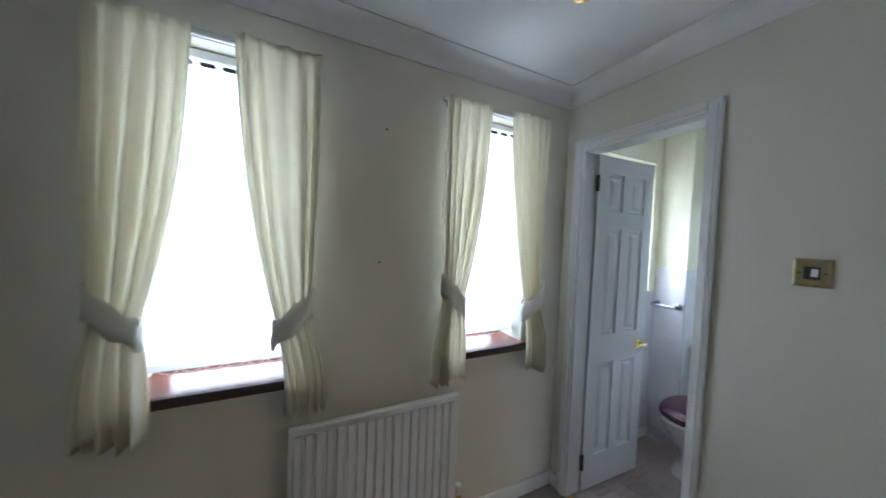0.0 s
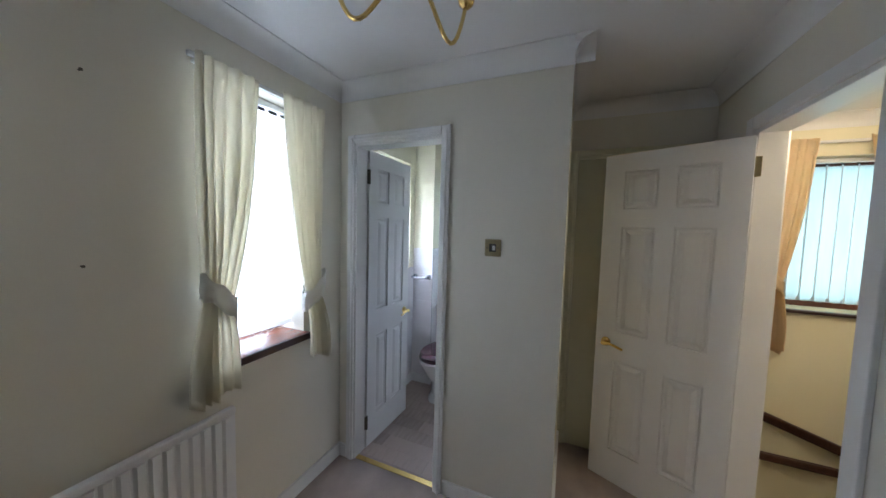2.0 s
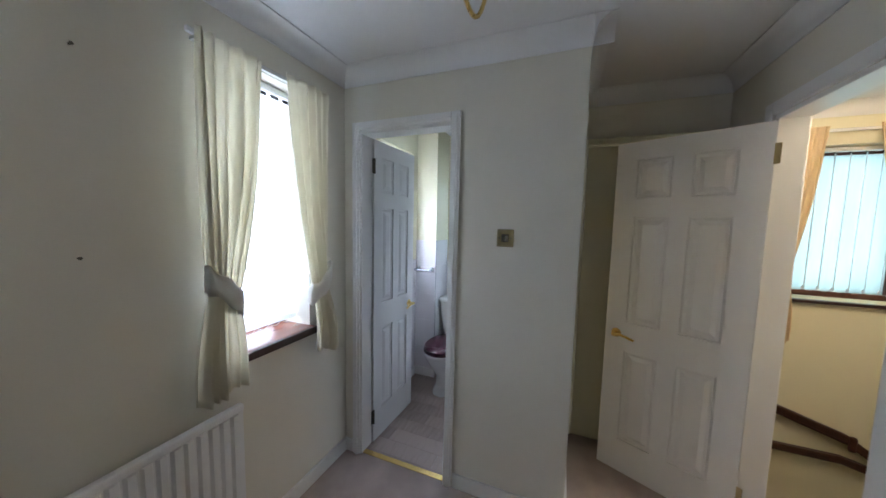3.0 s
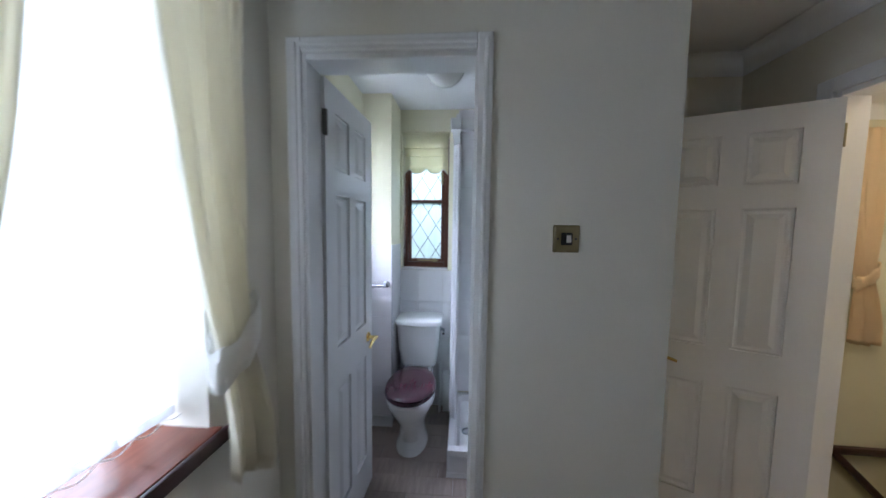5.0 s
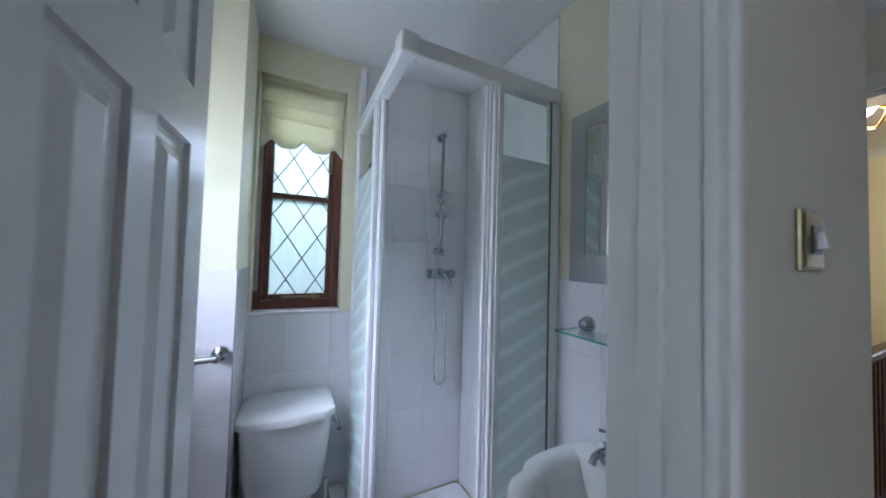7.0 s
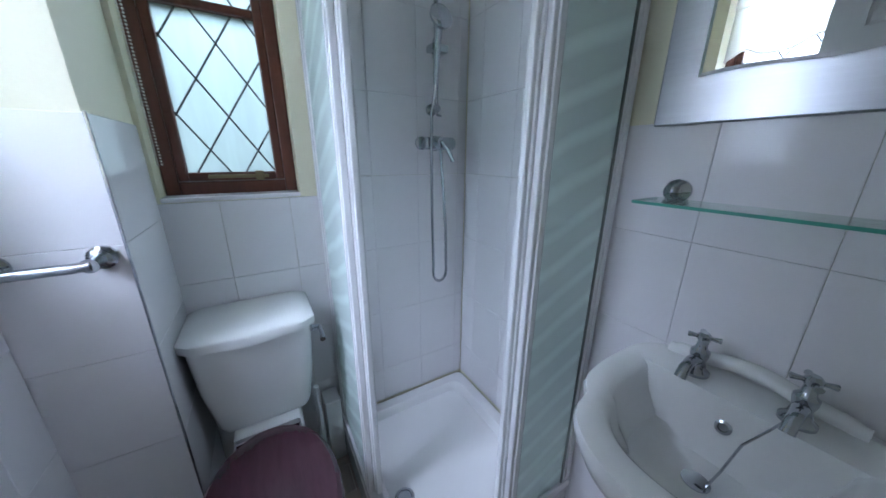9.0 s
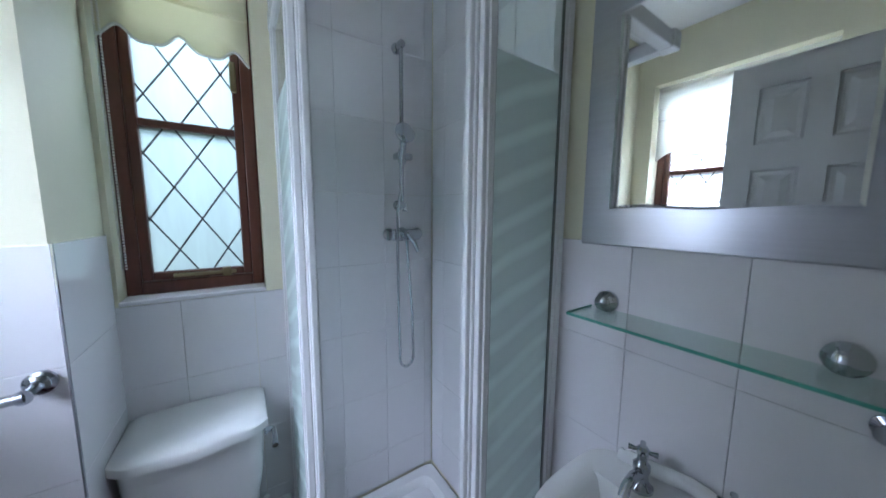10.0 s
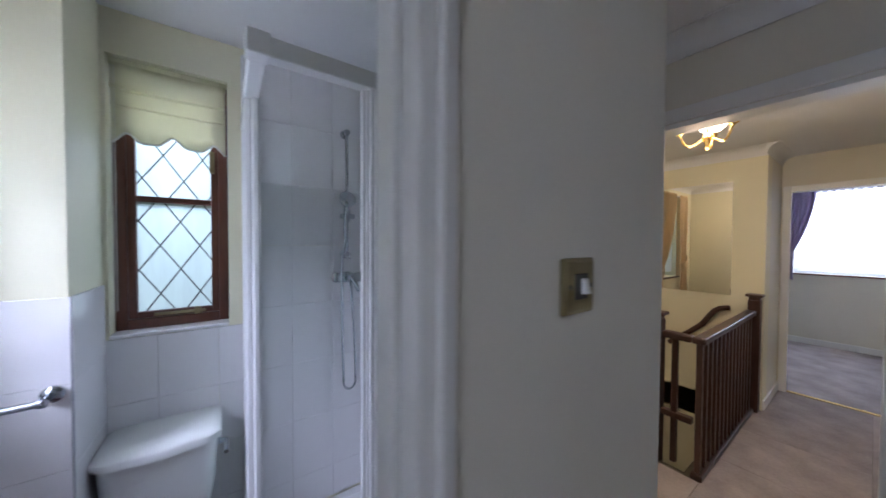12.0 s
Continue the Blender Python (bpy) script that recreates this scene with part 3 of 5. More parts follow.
def curtain(root, x0, x1, tie0, tie1, b0, b1, y, z0, z1, ztie, material, tiemat, folds=5, along_y=False, amp=0.020):
    """One gathered curtain, drawn aside by a tieback. x0 is the wall side, x1 the window side."""
    bm = bmesh.new()
    nu, nv = folds * 8, 44
    rows = []
    for j in range(nv + 1):
        z = z1 + (z0 - z1) * j / nv
        if z > ztie:
            f = (z1 - z) / (z1 - ztie)
            g = f ** 2.2 * 0.75 + f * 0.25
            a, b = x0 + (tie0 - x0) * f ** 1.5, x1 + (tie1 - x1) * g
            k = amp * (0.6 + 0.5 * math.sin(math.pi * f))
        else:
            f = (ztie - z) / (ztie - z0)
            g = math.sin(min(1, f * 1.25) * math.pi / 2)
            a, b = tie0 + (b0 - tie0) * g, tie1 + (b1 - tie1) * g
            k = amp * (0.7 + 0.6 * f)
        row = []
        for i in range(nu + 1):
            u = i / nu
            ph = 2 * math.pi * folds * u + 1.5 * math.sin(4.3 * u + 1.3 * z + 9 * x0) + 0.6 * math.sin(9.1 * u + 5 * x1)
            nn = noise.noise(Vector((u * 4 + x0 * 7, z * 1.6, x1)))
            d = k * math.sin(ph) * (0.9 + 1.1 * nn) + 0.016 * nn
            if z > z1 - 0.07:
                d *= 1.15 if (int(u * folds * 2) % 2) else 0.6
            xx = a + (b - a) * (u + 0.010 * math.cos(ph))
            zz = z - (0.014 * nn if j == nv else 0)
            row.append(bm.verts.new((y - d, xx, zz) if along_y else (xx, y - d, zz)))
        rows.append(row)
    for r, s in zip(rows, rows[1:]):
        for i in range(nu):
            bm.faces.new((r[i], r[i + 1], s[i + 1], s[i]))
    ob = part("curtain", bm, material, root, smooth=True)
    sol = ob.modifiers.new("thickness", "SOLIDIFY")
    sol.thickness = 0.002
    # tieback: a soft band round the gathered cloth, higher at the wall
    bm = bmesh.new()
    rings = []
    n = 44
    lo, hi = min(tie0, tie1) - 0.008, max(tie0, tie1) + 0.008
    cx, hw = (lo + hi) / 2, (hi - lo) / 2
    s = 1 if tie1 > tie0 else -1
    for v in (-0.050, -0.022, 0.020, 0.046):
        ring = []
        for k in range(n):
            t = 2 * math.pi * k / n
            wr = 1 + 0.05 * math.sin(9 * t + 40 * v + 5 * x0) + 0.03 * math.sin(17 * t - 60 * v)
            px, py = hw * wr * math.cos(t), (amp + 0.021) * wr * math.sin(t) * (1.04 if abs(v) < 0.03 else 0.95)
            zz = ztie + v * (1 + 0.15 * math.sin(5 * t)) + 0.02 - s * 0.058 * math.cos(t)
            ring.append(Vector((y - py, cx + px, zz)) if along_y else Vector((cx + px, y - py, zz)))
        rings.append(ring)
    loft(bm, rings, False, False)
    tb = part("tieback", bm, tiemat, root, "wide tieback of the same cloth", True)
    tb.modifiers.new("thickness", "SOLIDIFY").thickness = 0.003
    return root


def bedroom_window(name, w, dx):
    casement(name, w, 5.36, "white framed bedroom window behind a vertical blind")
    vertical_blind(w[0] + 0.012, w[1] - 0.012, 5.24, w[2] + 0.035, w[3] - 0.005, "white vertical blind, closed, glowing with daylight", 7)
    sill(w[0] - 0.012, w[1] + 0.012, YN - 0.03, 5.36, w[2], "varnished red-brown window sill with dark edge")
    track = thing("curtain_track", (w[0], YN - 0.05, 2.14), "white plastic curtain track above the window", "curtain track")
    part("track", one(3.16 + dx, YN - 0.062, 2.10, 3.79 + dx, YN - 0.048, 2.12, 0.003), PLASTIC, track)
    part("bracket", one(3.2 + dx, YN - 0.05, 2.103, 3.23 + dx, YN - 0.001, 2.115, 0.001), PLASTIC, track)
    part("bracket", one(3.73 + dx, YN - 0.05, 2.103, 3.76 + dx, YN - 0.001, 2.115, 0.001), PLASTIC, track)
    c = thing("curtain_pair", (3.3 + dx, YN - 0.08, 0.73), "cream curtain with pleated heading, tied back", "curtain", "bedroom curtains")
    curtain(c, 3.165 + dx, 3.405 + dx, 3.175 + dx, 3.285 + dx, 3.135 + dx, 3.305 + dx, YN - 0.095, 0.81, 2.115, 1.19, CURTAIN, TIEBACK)
    c = thing("curtain_pair", (3.85 + dx, YN - 0.08, 0.73), "cream curtain with pleated heading, tied back", "curtain", "bedroom curtains")
    curtain(c, 3.785 + dx, 3.52 + dx, 3.765 + dx, 3.65 + dx, 3.825 + dx, 3.685 + dx, YN - 0.095, 0.80, 2.125, 1.15, CURTAIN, TIEBACK)


bedroom_window("window_1", W1, -1.14)
bedroom_window("window_2", W2, 0.0)


# ---- radiator ----
def radiator(x0, x1, y, z0, z1):
    root = thing("radiator", ((x0 + x1) / 2, YN, z0), "white steel panel radiator with vertical flutes", "radiator")
    n = int((x1 - x0) / 0.04)
    prof = []
    step = (x1 - x0 - 0.03) / n
    for k in range(n):
        a = x0 + 0.015 + k * step
        prof += [(a, 0), (a + step * 0.18, -0.014), (a + step * 0.68, -0.014), (a + step * 0.86, 0)]
    prof = [(x0, 0.0)] + prof + [(x1, 0.0), (x1, 0.02), (x0, 0.02)]
    bm = bmesh.new()
    loft(bm, [[Vector((px, y + 0.012 * 0 + py, z)) for px, py in prof] for z in (z0 + 0.03, z1 - 0.03)])
    part("panel", bm, RADIATOR, root)
    part("top_seam", one(x0, y - 0.008, z1 - 0.03, x1, y + 0.02, z1, 0.006, 2), RADIATOR, root)
    part("bottom_seam", one(x0, y - 0.008, z0, x1, y + 0.02, z0 + 0.03, 0.006, 2), RADIATOR, root)
    part("convector", one(x0 + 0.02, y + 0.021, z0 + 0.04, x1 - 0.02, YN - 0.001, z1 - 0.05, 0.002), RADIATOR, root)
    bm = lathe(bmesh.new(), [(0.012, 0.0), (0.012, z0 + 0.02), (0.018, z0 + 0.02), (0.018, z0 + 0.09), (0.012, z0 + 0.10)], Matrix.Translation((x1 + 0.022, y + 0.01, 0)), 14)
    part("valve", bm, BRASS, root, "brass valve with a pale cap", True)
    part("valve_cap", lathe(bmesh.new(), [(0.016, 0), (0.018, 0.01), (0.014, 0.045)], Matrix.Translation((x1 + 0.022, y + 0.01, z0 + 0.10)), 14), PLASTIC, root, "", True)


radiator(2.56, 3.29, 5.066, 0.13, 0.742)


# ---- switch, nails ----
def switch(y, z):
    root = thing("light_switch", (XE, y, z), "square brass light switch with a black rocker", "light switch")
    part("plate", one(XE - 0.008, y - 0.042, z - 0.044, XE - 0.0005, y + 0.042, z + 0.044, 0.004, 2), BRASSD, root)
    part("rim", one(XE - 0.0105, y - 0.036, z - 0.038, XE - 0.008, y + 0.036, z + 0.038, 0.001), BRASSD, root)
    part("surround", one(XE - 0.0125, y - 0.018, z - 0.020, XE - 0.0105, y + 0.018, z + 0.020, 0.001), BLACK, root)
    bm = bmesh.new()
    loft(bm, [[Vector((XE - 0.0125, y + a, z + b)) for a, b in ((-0.013, -0.012), (0.001, -0.012), (0.001, 0.012), (-0.013, 0.012))], [Vector((XE - 0.0125 - d, y + a, z + b)) for a, b, d in ((-0.012, -0.011, 0.008), (0.0, -0.011, 0.008), (0.0, 0.011, 0.003), (-0.012, 0.011, 0.003))]])
    part("rocker", bm, GLOSS, root, "pale rocker")
    for dy in (-0.028, 0.028):
        part("screw", lathe(bmesh.new(), [(0.004, 0), (0.004, 0.001), (0.002, 0.002)], Matrix.Translation((XE - 0.0105, y + dy, z)) @ pose(0, 0, 0, 0, -90), 12), STEEL, root)


switch(4.165, 1.418)


def nail(x, z):
    root = thing("wall_plug", (x, YN, z), "small dark picture nail in the bedroom wall", "nail", "picture nails")
    part("shank", lathe(bmesh.new(), [(0.003, 0), (0.003, 0.012), (0.005, 0.013)], Matrix.Translation((x, YN, z)) @ pose(0, 0, 0, 90), 8), STEEL, root)


nail(2.915, 1.939)
nail(2.901, 1.364)


# ---- ceiling lights with curled arms ----
def arm_light(name, x, y, z, arms, r, drop, label, shade_mat, metal, lit_up, turn=0.0, shades_up=True):
    root = thing(name, (x, y, H), label, "ceiling light")
    c = Matrix.Translation((x, y, H))
    part("ceiling_rose", lathe(bmesh.new(), [(0.055, 0), (0.055, -0.012), (0.035, -0.03), (0.012, -0.04)], c, 24), metal, root, "", True)
    part("stem", lathe(bmesh.new(), [(0.008, -0.03), (0.008, -(H - z) + 0.03), (0.02, -(H - z) + 0.02), (0.026, -(H - z)), (0.016, -(H - z) - 0.018), (0.010, -(H - z) - 0.04), (0.012, -(H - z) - 0.055), (0.003, -(H - z) - 0.068)], c, 20), metal, root, "", True)
    big = 1.65 if lit_up else 1.0
    for k in range(arms):
        a = turn + 2 * math.pi * k / arms
        d = Vector((math.cos(a), math.sin(a), 0))
        o = Vector((x, y, z))
        pts = []
        for i in range(15):
            t = i / 14
            pts.append(o + d * (r * (t ** 0.85)) + Vector((0, 0, -drop * math.sin(math.pi * t ** 1.35) * (0.75 + 0.4 * t) + 0.035 * t ** 4)))
        arm = part("arm", tube(bmesh.new(), pts, 0.006, 8), metal, root, "", True)
        e2 = Matrix.Translation(pts[-1])
        part("cup", lathe(bmesh.new(), [(0.008, -0.012), (0.022, 0.0), (0.026, 0.02), (0.014, 0.024)], e2, 18), metal, arm, "", True)
        bm = bmesh.new()
        n = 24
        rings = []
        for rr, zz in ((0.022, 0.02), (0.035, 0.03), (0.048, 0.055), (0.052, 0.08), (0.062, 0.105), (0.075, 0.118)):
            flute = 0.10 if rr > 0.05 else 0.03
            rr, zz = rr * big, zz * big
            rings.append([pts[-1] + Vector((rr * (1 + flute * math.cos(6 * 2 * math.pi * q / n)) * math.cos(2 * math.pi * q / n), rr * (1 + flute * math.cos(6 * 2 * math.pi * q / n)) * math.sin(2 * math.pi * q / n), zz)) for q in range(n)])
        loft(bm, rings, True, False)
        sh = part("shade", bm, shade_mat, arm, "fluted opal glass shade", True)
        sh.modifiers.new("thickness", "SOLIDIFY").thickness = 0.003
    return root


arm_light("bedroom_chandelier", 3.17, 4.19, 2.14, 3, 0.22, 0.115, "polished brass three-arm ceiling light with glass shades", OPAL, BRASS, False, -0.30)
arm_light("landing_chandelier", 4.29, 2.44, 2.07, 3, 0.13, 0.045, "brass three-arm landing light, lit, with tulip shades", BULB, BRASS, True, 0.6)
glow = new("landing_bulbs", bpy.data.lights.new("landing_bulbs", "POINT"))
glow.data.energy, glow.data.color, glow.data.shadow_soft_size = 10.5, (1.0, 0.76, 0.50), 0.12
glow.location = (4.29, 2.44, 1.97)


# ---- leaded windows of the shower room ----
def leaded_window(name, w, at, along_y, pane_mat, label):
    """A stained timber casement with a transom and diamond leading. Built in its own axes: x across, y outwards, z up."""
    a, b, z0, z1 = w
    W, h = b - a, z1 - z0
    m = (Matrix.Translation((at, (a + b) / 2, z0)) @ pose(0, 0, 0, 0, 0, -90)) if along_y else Matrix.Translation(((a + b) / 2, at, z0))
    root = tagged(thing(name, None, label, "window", m=m), kind="structure")
    f, s = 0.036, 0.026
    x0, x1 = -W / 2 + 0.001, W / 2 - 0.001

    def bar(nm, p, q, r, t, y0, y1, parent=root, material=TIMBER):
        return part(nm, one(p, y0, q, r, y1, t, 0.004, 2), material, parent, local=True)
    bar("window_frame", x0, 0.002, x0 + f, h - 0.002, 0, 0.06)
    bar("window_frame", x1 - f, 0.002, x1, h - 0.002, 0, 0.06)
    bar("window_frame", x0 + f, 0.002, x1 - f, f + 0.012, 0, 0.06)
    bar("window_frame", x0 + f, h - f - 0.002, x1 - f, h - 0.002, 0, 0.06)
    sash = bar("sash", x0 + f, f + 0.014, x0 + f + s, h - f - 0.002, 0.008, 0.05)
    bar("sash_stile", x1 - f - s, f + 0.014, x1 - f, h - f - 0.002, 0.008, 0.05, sash)
    gx0, gx1 = x0 + f + s, x1 - f - s
    bar("sash_rail", gx0, f + 0.014, gx1, f + 0.014 + s, 0.008, 0.05, sash)
    bar("sash_rail", gx0, h - f - s, gx1, h - f - 0.002, 0.008, 0.05, sash)
    tz = 0.507 * h
    bar("transom", gx0, tz - 0.012, gx1, tz + 0.012, 0.006, 0.05, sash)
    for q0, q1 in ((f + 0.014 + s, tz - 0.012), (tz + 0.012, h - f - s)):
        p = part("pane", one(gx0, 0.026, q0, gx1, 0.030, q1, 0), pane_mat, sash, "obscure glass with diamond leading", local=True)
        p.visible_shadow = False
        bm = bmesh.new()
        gw, gh = gx1 - gx0, q1 - q0
        dx, dz = 0.132, 0.205
        slope = dz / dx
        low = q0 < 0.3 * h
        for sg, k0 in ((1, q1 - 0.22 * gw * slope if low else q0 - 0.41 * gw * slope), (-1, q1 - 0.65 * gw * slope if low else q0 - 0.73 * gw * slope)):
            for step in range(-9, 10):
                kk = k0 + step * dz
                # z = kk + sg * slope * (x - edge)
                edge = gx0 if sg > 0 else gx1
                xa = max(gx0, edge + (q0 - kk) / (sg * slope)) if sg > 0 else min(gx1, edge + (q0 - kk) / (sg * slope))
                xb = min(gx1, edge + (q1 - kk) / (sg * slope)) if sg > 0 else max(gx0, edge + (q1 - kk) / (sg * slope))
                if (xb - xa) * sg > 0.004:
                    za, zb = kk + sg * slope * (xa - edge), kk + sg * slope * (xb - edge)
                    tube(bm, [(xa, 0.025, za), (xb, 0.025, zb)], 0.0028, 6)
        if len(bm.verts):
            part("leading", bm, LEAD, sash, "grey lead came", local=True)
    b3 = one(-0.07, -0.012, f + 0.022, 0.10, -0.004, f + 0.034, 0.002)
    box(b3, 0.06, -0.014, f + 0.014, 0.085, 0.006, f + 0.045, 0.003)
    part("casement_stay", b3, BRASSD, root, "brass casement stay", local=True)
    part("casement_catch", one(gx1 - 0.004, -0.010, 0.63 * h, gx1 + 0.014, 0.008, 0.72 * h, 0.003), BRASSD, root, "brass catch", local=True)
    return root


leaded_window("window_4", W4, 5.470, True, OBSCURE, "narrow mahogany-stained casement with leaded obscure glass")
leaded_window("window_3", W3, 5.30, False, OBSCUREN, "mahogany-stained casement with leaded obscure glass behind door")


def scalloped_blind(m, W, h, label, BLINDR=BLINDR):
    """A cream blind with two soft folds and a scalloped hem, in its own axes."""
    root = thing("window_blind", None, label, "blind", m=m)
    part("headrail", one(-W / 2, -0.02, h - 0.035, W / 2, 0.025, h - 0.002, 0.004), BLINDR, root, local=True)
    bm = bmesh.new()
    n = 48
    zs = [h - 0.02, h - 0.05, h - 0.10, h - 0.118, h - 0.122, h - 0.16, h - 0.178, h - 0.182]
    ys = [-0.022, -0.024, -0.030, -0.034, -0.016, -0.018, -0.022, -0.010]
    rows = []
    for i in range(n + 1):
        u = i / n
        x = -W / 2 + 0.004 + (W - 0.008) * u
        hem = 0.018 * math.cos(2 * math.pi * 2.6 * (u - 0.12)) + 0.006 * math.cos(4 * math.pi * 2.6 * (u - 0.12)) - 0.02 * abs(u - 0.5) ** 2 * 2
        sag = -0.004 * math.sin(math.pi * u)
        col = [bm.verts.new((x, y, z + sag)) for y, z in zip(ys, zs)]
        col += [bm.verts.new((x, -0.009, z)) for z in (h - 0.22, h - 0.25, 0.0 + hem)]
        rows.append(col)
    for r, s in zip(rows, rows[1:]):
        for k in range(len(r) - 1):
            bm.faces.new((r[k], s[k], s[k + 1], r[k + 1]))
    f = part("fabric", bm, BLINDR, root, smooth=True, local=True)
    f.modifiers.new("thickness", "SOLIDIFY").thickness = 0.002
    bm = bmesh.new()
    pts = []
    for i in range(n + 1):
        u = i / n
        hem = 0.018 * math.cos(2 * math.pi * 2.6 * (u - 0.12)) + 0.006 * math.cos(4 * math.pi * 2.6 * (u - 0.12)) - 0.02 * abs(u - 0.5) ** 2 * 2
        pts.append((-W / 2 + 0.004 + (W - 0.008) * u, -0.011, hem))
    tube(bm, pts, 0.004, 6)
    part("braid", bm, TIEBACK, root, "braided hem trim", True, True)
    bm = bmesh.new()
    for k in range(110):
        z = h - 0.04 - k * 0.0085
        for dx in (0, 0.009):
            bmesh.ops.create_icosphere(bm, subdivisions=1, radius=0.0032, matrix=Matrix.Translation((-W / 2 + 0.008 + dx, -0.03, z)))
    part("bead_chain", bm, TIEBACK, root, "pale bead chain", local=True)
    return root


scalloped_blind(Matrix.Translation((5.44, (W4[0] + W4[1]) / 2, 1.885)) @ pose(0, 0, 0, 0, 0, -90), W4[1] - W4[0] - 0.008, W4[3] - 1.885, "cream pleated blind with scalloped braided hem, raised")
scalloped_blind(Matrix.Translation(((W3[0] + W3[1]) / 2, 5.265, 1.72)), W3[1] - W3[0] - 0.008, W3[3] - 1.72, "cream pleated blind with scalloped hem, half lowered", BLINDN)
structure("window_sill_ensuite", one(EX1 - 0.004, W4[0] + 0.001, W4[2] - 0.004, 5.47, W4[1] - 0.001, W4[2] + 0.010, 0.003), TILE, "white tiled window ledge", "window sill")


# ---- shower ----
SX, SY = 4.70, 4.545          # outer planes of the enclosure
tray = thing("shower_tray", (5.04, 4.24, 0), "white square shower tray with chrome waste", "shower tray")
bm = bmesh.new()


def sq(x0, y0, x1, y1, z, r=0.03):
    pts = []
    for cx, cy, a0 in ((x1 - r, y1 - r, 0), (x0 + r, y1 - r, 90), (x0 + r, y0 + r, 180), (x1 - r, y0 + r, 270)):
        for k in range(5):
            a = radians(a0 + 22.5 * k)
            pts.append(Vector((cx + r * math.cos(a), cy + r * math.sin(a), z)))
    return pts


tx0, ty0, tx1, ty1 = SX - 0.025, EY0 + 0.002, EX1 - 0.002, SY + 0.025
loft(bm, [sq(tx0, ty0, tx1, ty1, 0), sq(tx0, ty0, tx1, ty1, 0.115), sq(tx0 + 0.006, ty0 + 0.006, tx1 - 0.006, ty1 - 0.006, 0.122), sq(tx0 + 0.055, ty0 + 0.05, tx1 - 0.05, ty1 - 0.055, 0.120, 0.05),
          sq(tx0 + 0.075, ty0 + 0.07, tx1 - 0.07, ty1 - 0.075, 0.085, 0.05), sq(tx0 + 0.2, ty0 + 0.2, tx1 - 0.2, ty1 - 0.2, 0.08, 0.05)])
part("basin", bm, ACRYLIC, tray, smooth=True)
wx, wy = 4.96, 4.45
part("waste", lathe(bmesh.new(), [(0.035, 0), (0.035, 0.004), (0.026, 0.007), (0.024, 0.003)], Matrix.Translation((wx, wy, 0.0835)), 24), CHROME, tray, "chrome waste", True)
part("plinth", one(tx0 - 0.006, ty0, 0.0, tx0 - 0.001, ty1, 0.03, 0.001), ACRYLIC, tray)

enc = thing("shower_enclosure", (SX, SY, 0.12), "white-framed corner shower enclosure with sliding doors open", "shower enclosure")
ZT = 2.03
for z0, z1, nm in ((ZT - 0.055, ZT, "top_rail"), (0.1225, 0.16, "bottom_rail")):
    part(nm, one(SX - 0.022, EY0 + 0.002, z0, SX + 0.022, SY + 0.022, z1, 0.005, 2), PLASTIC, enc)
    part(nm, one(SX + 0.0225, SY - 0.022, z0, EX1 - 0.002, SY + 0.022, z1, 0.005, 2), PLASTIC, enc)
part("corner_cap", one(SX - 0.030, SY - 0.03, ZT - 0.058, SX + 0.03, SY + 0.030, ZT + 0.006, 0.008, 2), PLASTIC, enc)


def profile(nm, x0, y0, x1, y1, z0, z1):
    bm = one(x0, y0, z0, x1, y1, z1, 0.004, 2)
    dx, dy = x1 - x0, y1 - y0
    if dx < dy:
        box(bm, x0 - 0.004, y0 + dy * 0.35, z0, x1 + 0.004, y0 + dy * 0.65, z1, 0.002)
    else:
        box(bm, x0 + dx * 0.35, y0 - 0.004, z0, x0 + dx * 0.65, y1 + 0.004, z1, 0.002)
    part(nm, bm, PLASTIC, enc)


Z0, Z1 = 0.16, ZT - 0.055
profile("wall_profile", SX - 0.016, EY0 + 0.002, SX + 0.016, EY0 + 0.045, Z0, Z1)
profile("wall_profile", EX1 - 0.045, SY - 0.016, EX1 - 0.002, SY + 0.016, Z0, 2.30)
profile("post", SX - 0.020, 4.200, SX - 0.002, 4.238, Z0, Z1)
profile("post", SX + 0.002, 4.222, SX + 0.020, 4.258, Z0, Z1)
profile("post", 4.985, SY + 0.002, 5.02, SY + 0.020, Z0, Z1)
profile("post", 4.965, SY - 0.020, 5.0, SY - 0.002, Z0, Z1)
for args, nm in (((SX - 0.012, EY0 + 0.045, Z0, SX - 0.007, 4.200, Z1), "fixed_pane"), ((5.02, SY + 0.006, Z0, EX1 - 0.045, SY + 0.011, Z1), "fixed_pane")):
    p = part(nm, one(*args, 0), STRIPE, enc, "glass with frosted curved stripes")
    p.visible_shadow = False
for args in ((SX + 0.007, EY0 + 0.05, Z0, SX + 0.012, 4.222, Z1), (5.0, SY - 0.012, Z0, EX1 - 0.05, SY - 0.007, Z1)):
    p = part("sliding_pane", one(*args, 0), GLASS, enc, "clear glass")
    p.visible_shadow = False
part("seal", one(SX - 0.018, EY0 + 0.046, Z0, SX - 0.013, EY0 + 0.052, Z1, 0), mat("grey_seal", (0.16, 0.18, 0.17), 0.6), enc, "dark rubber seal")

